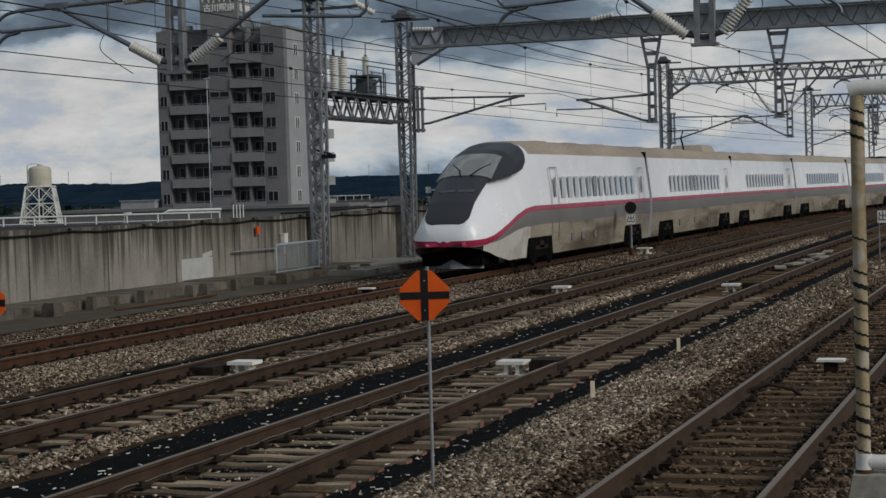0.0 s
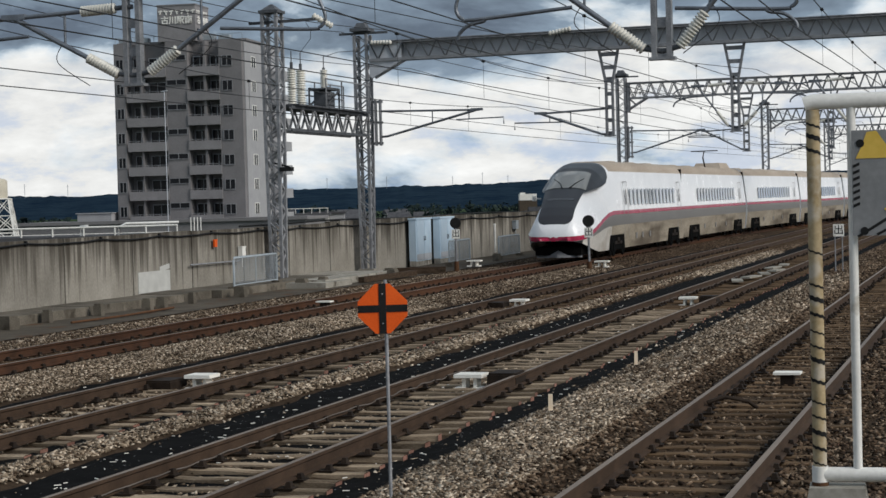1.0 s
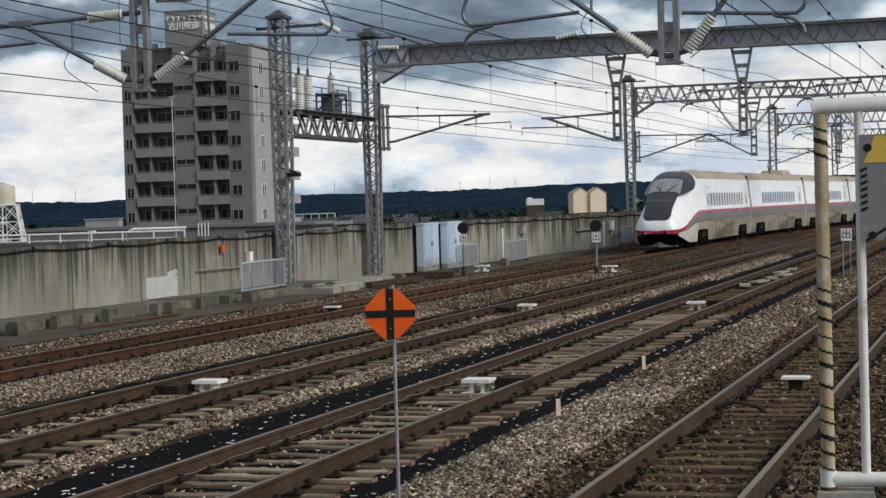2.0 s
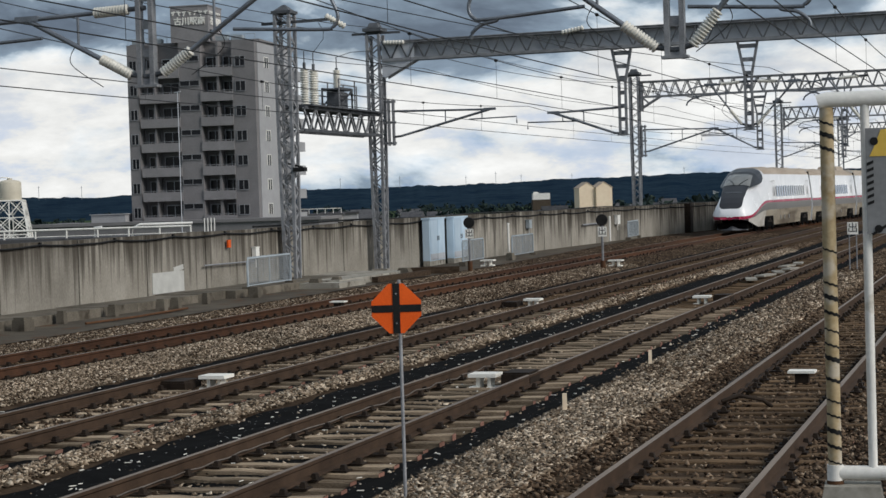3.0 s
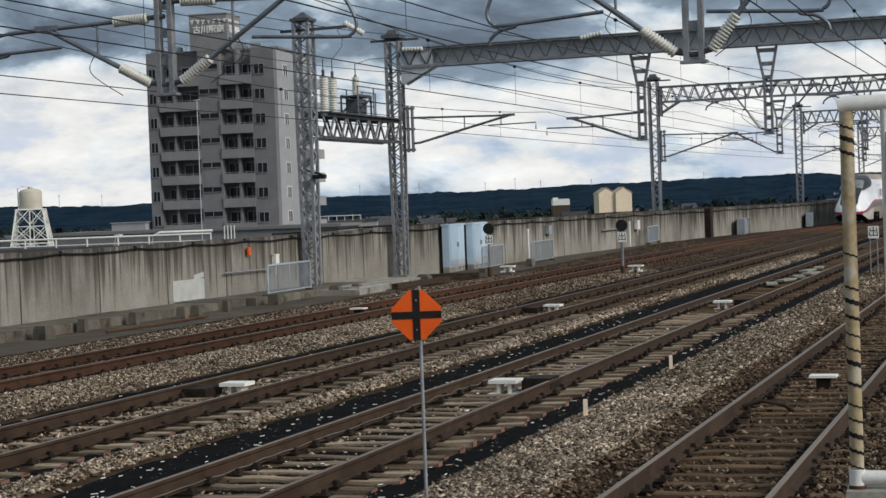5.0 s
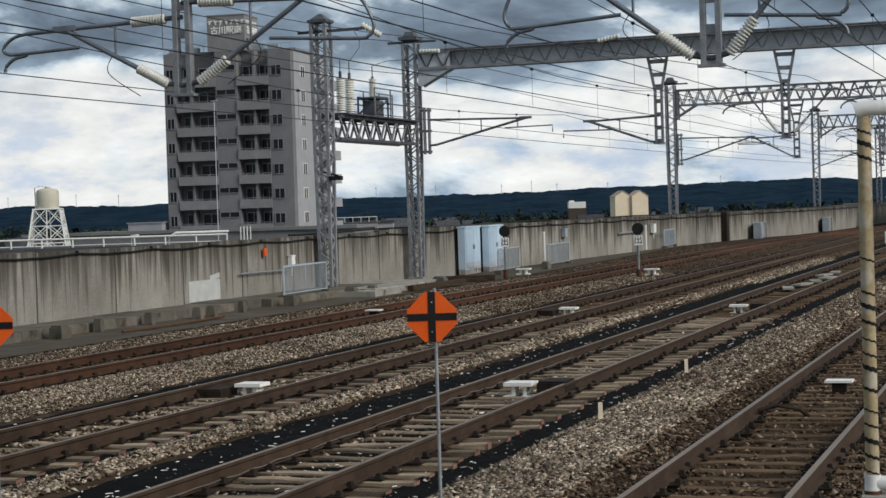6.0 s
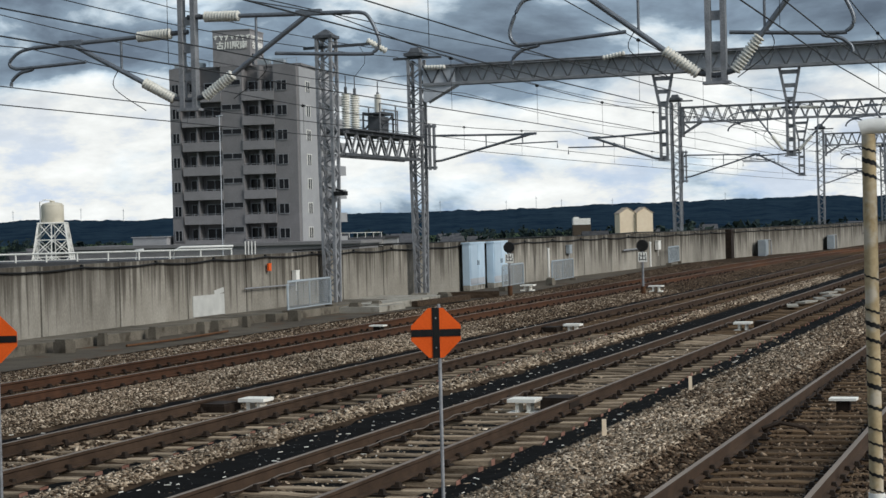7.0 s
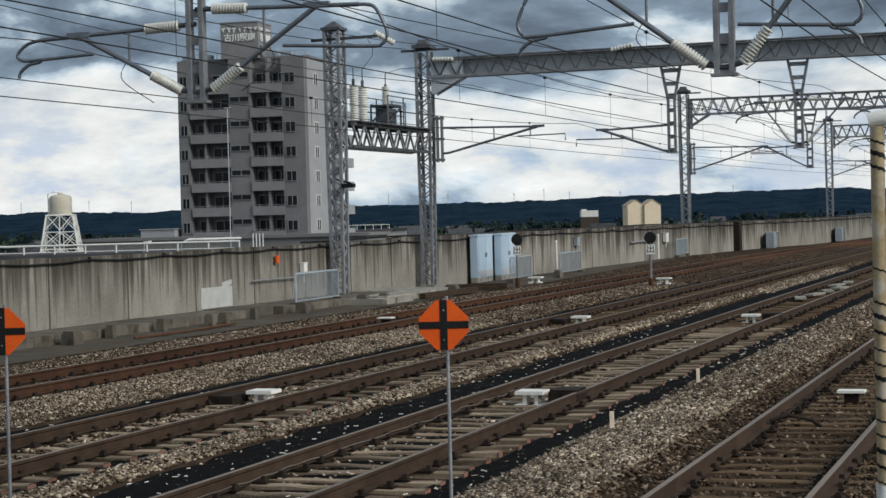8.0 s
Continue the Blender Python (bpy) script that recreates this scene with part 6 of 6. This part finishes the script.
def bogie(parent, yc):
    f = Shape()
    for x in (-1.16, 1.16):
        f.box((x, yc, 0.52), (0.2, 3.1, 0.26))
        f.box((x, yc, 0.80), (0.24, 0.9, 0.3))
        for d in (-1.25, 1.25):
            f.box((x, yc + d, 0.48), (0.26, 0.42, 0.42), 0, None, 0.8)
    f.box((0, yc, 0.55), (2.2, 0.5, 0.3))
    bo = part("bogie", f, IRON, parent, "dark bogie frame")
    for d in (-1.25, 1.25):
        w = Shape()
        for x in (-0.75, 0.75):
            w.tube([(x - 0.07, yc + d, 0.43), (x + 0.07, yc + d, 0.43)], 0.43, 20)
        w.tube([(-0.8, yc + d, 0.43), (0.8, yc + d, 0.43)], 0.08, 8)
        part("wheelset", w, IRON, bo)


def side_windows(parent, ys, z0, h, w):
    for y in ys:
        for x in (-1, 1):
            s = Shape()
            s.box((0, 0, 0), (0.012, w, h))
            s.box((0.004, 0, 0), (0.012, w - 0.05, h - 0.05))
            ob = part("window", s, TRAIN_GLASS, parent)
            ob.matrix_basis = pose(x * 1.432, y, z0 + h / 2, 0, -2.0 * x, 0 if x > 0 else 180)


def train_car(nose, label, panto=False):
    c = thing("train_car", label, "train car", group="cars of the train")
    part("body", car_body(nose), None, c)
    L = NOSE_LENGTH if nose else CAR_LENGTH
    for yc in ((5.6, 19.2) if nose else (2.9, 17.4)):
        bogie(c, yc)
        for x in (-1, 1):
            s = Shape()
            # a black plate painted as the shaded bogie recess
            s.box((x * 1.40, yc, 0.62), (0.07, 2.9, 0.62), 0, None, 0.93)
            op = part("bogie_opening", s, SHADE_BLACK, c)
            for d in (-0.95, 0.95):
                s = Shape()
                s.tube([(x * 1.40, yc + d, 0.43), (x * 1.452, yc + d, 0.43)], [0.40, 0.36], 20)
                part("wheel_cover", s, SHADE_BLACK, op)
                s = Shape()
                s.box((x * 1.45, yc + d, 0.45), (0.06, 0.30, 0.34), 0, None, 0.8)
                part("axle_box", s, SHADE_BLACK, op)
            s = Shape()
            s.box((x * 1.445, yc, 0.60), (0.05, 1.5, 0.12))
            s.box((x * 1.445, yc, 0.70), (0.05, 0.5, 0.22))
            part("side_frame", s, IRON, op)
    if nose:
        side_windows(c, [8.6 + 0.89 * i for i in range(13)], 2.16, 0.72, 0.5)
        doors = [7.5, L - 1.5]

        def panel_edge(d):
            k = min(1, max(0, (d - 0.19) / 0.3))
            return 0.42 + 0.29 * math.sqrt(max(0, 1 - (1 - k) ** 2)) + 0.085 * max(0, d - 0.86)
        part("nose_panel", nose_patch(np.linspace(0.19, 2.14, 44), panel_edge, 0.010), TRAIN_PANEL, c, "dark grey panel on the nose")
        part("canopy", nose_patch(np.linspace(2.1, 5.35, 40), lambda d: -float(np.interp(d, [2.1, 2.5, 2.9, 3.6, 4.3, 4.8, 5.1, 5.35], [2.76, 2.84, 2.90, 2.98, 3.12, 3.36, 3.66, 3.99])), 0.012), TRAIN_BLACK, c, "black wrap-round cab canopy")
        part("windscreen", nose_patch(np.linspace(2.18, 3.62, 24), lambda d: 0.86 - 0.05 * (d - 2.18), 0.024), TRAIN_SCREEN, c, "windscreen with its pale reflection put into the colour")
        pl = Shape()
        pl.add([(-0.95, 0.95, 0.16), (0.95, 0.95, 0.16), (0.8, 1.15, 0.50), (-0.8, 1.15, 0.50), (0, 0.5, 0.16), (0, 0.8, 0.50)], [(0, 4, 5, 3), (4, 1, 2, 5), (0, 3, 2, 1)])
        part("snow_plough", pl, STEEL, c, "grey steel snow plough")
        # a black block painted for the shade beneath the nose
        ap = Shape()
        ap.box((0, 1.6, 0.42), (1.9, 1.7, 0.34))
        part("apron", ap, SHADE_BLACK, c)
        for sx in (-1, 1):
            wp = Shape()
            wp.tube([(0.05 + 0.16 * sx, 2.12, end_profile(2.12)[1] + 0.05), (0.06 + 0.30 * sx, 2.45, end_profile(2.45)[1] + 0.03), (0.0 + 0.62 * sx, 2.95, end_profile(2.95)[1] - 0.03)], 0.022, 6)
            part("wiper", wp, BLACK, c)
            for i in (0, 1):
                hl = Shape()
                x0, d0 = sx * (0.17 + 0.27 * i), 1.38
                w_, z_, b_, n_ = end_profile(d0)
                zz = b_ + 0.5 + (z_ - b_ - 0.5) * (1 - (abs(x0) / w_) ** n_) ** (1 / n_)
                hl.box((x0, d0, zz + 0.012), (0.24, 0.13, 0.03), 0, Matrix.Rotation(radians(37), 3, "X"))
                part("headlight", hl, HEADLIGHT, c)
        mi = Shape()
        mi.bar((-1.38, 3.6, 2.55), (-1.62, 3.5, 2.55), 0.05)
        mi.box((-1.66, 3.5, 2.55), (0.12, 0.16, 0.2))
        part("side_mirror", mi, WHITE, c)
    else:
        side_windows(c, [4.2 + 0.9 * i for i in range(14)], 2.16, 0.72, 0.52)
        doors = [CAR_LENGTH - 2.2]
    for y in doors:
        for x in (-1, 1):
            d = Shape()
            w_, z_, b_, n_ = end_profile(12)
            zs = [0.75, 1.3, 1.9, 2.4, 2.8, 3.2]
            xs = [w_ * (1 - max(0.0, (z - 0.82) / (z_ - 0.82)) ** n_) ** (1 / n_) * x + 0.006 * x for z in zs]
            for e in (-0.45, 0.45):
                d.sheet([[(xx, y + e - 0.03, z), (xx, y + e + 0.03, z)] for xx, z in zip(xs, zs)])
            d.sheet([[(xs[-1] + 0.001 * x, y - 0.45, 3.17), (xs[-1] + 0.001 * x, y + 0.45, 3.17)], [(xs[-1], y - 0.45, 3.2), (xs[-1], y + 0.45, 3.2)]])
            d.sheet([[(xs[2] + 0.004 * x, y - 0.12, 2.2), (xs[2] + 0.004 * x, y + 0.12, 2.2)], [(xs[4] + 0.004 * x, y - 0.12, 2.85), (xs[4] + 0.004 * x, y + 0.12, 2.85)]])
            part("door", d, TRAIN_GREY, c, "side door outlined by dark gaps")
    for x in (-1, 1):
        for y in ([9.8, 11.2, 13.0] if nose else [6.0, 9.5, 13.0]):
            s = Shape()
            s.box((x * 1.405, y, 0.78), (0.02, 0.34, 0.22))
            s.box((x * 1.41, y, 0.90), (0.03, 0.38, 0.03))
            part("skirt_hatch", s, TRAIN_GREY, c)
    ga = Shape()
    ga.box((0, L + 0.12, 2.2), (2.5, 0.3, 3.3))
    part("gangway", ga, SHADE_BLACK, c, "dark folded gangway")
    if panto:
        p = Shape()
        p.box((0, 16.6, 4.20), (1.7, 3.6, 0.36), 0, None, 0.8)
        sh = part("pantograph_cover", p, TRAIN_ROOF, c)
        a = Shape()
        a.bar((0, 14.4, 4.1), (0, 13.7, 4.7), 0.07)
        a.bar((0, 13.7, 4.7), (0, 14.2, 5.08), 0.05)
        a.bar((-0.8, 14.2, 5.09), (0.8, 14.2, 5.09), 0.06)
        part("pantograph", a, IRON, sh)
    for y in np.arange(9.5 if nose else 2.5, L - 1, 4.3):
        v = Shape()
        v.box((0, y, 4.11), (0.9, 1.4, 0.05), 0, None, 0.9)
        part("roof_hatch", v, TRAIN_ROOF, c)
    return c


CARS = [train_car(True, "streamlined white bullet train end car with pink stripe")]
CARS.append(train_car(False, "white passenger car with pink stripe and pantograph cover", True))
MIDDLE = train_car(False, "white passenger car with pink stripe and grey band")
CARS.append(MIDDLE)
for i in range(3):
    CARS.append(copy_thing(MIDDLE, pose(-12, 260 + 25 * i, 0)))


# ---- what moves ----
NOSE = [(0.0, 50.0), (0.5, 59.4), (1.0, 68.7), (1.7, 82.5), (2.5, 99.2), (3.0, 109.5), (3.5, 119.5), (4.0, 128.9), (4.5, 137.9), (5.2, 150.9), (6.0, 165.8), (7.0, 184.6), (8.0, 203.6)]


def on_track(front, length):
    """The pose of a car whose near end has come this far along the outer track."""
    a, b = front + 0.22 * length, front + 0.82 * length
    xa, xb = track_x("a", a), track_x("a", b)
    turn = math.atan2(xa - xb, b - a)
    return pose(xa + (xa - xb) / (b - a) * 0.22 * length, front, RAISED["a"] if front < 130 else 0.06, 0, 0, math.degrees(turn))


def motions():
    back = 0.0
    for i, car in enumerate(CARS):
        length = NOSE_LENGTH if i == 0 else CAR_LENGTH
        walk(car, [(t, on_track(y + back, length)) for t, y in NOSE])
        back += length + 0.45


motions()
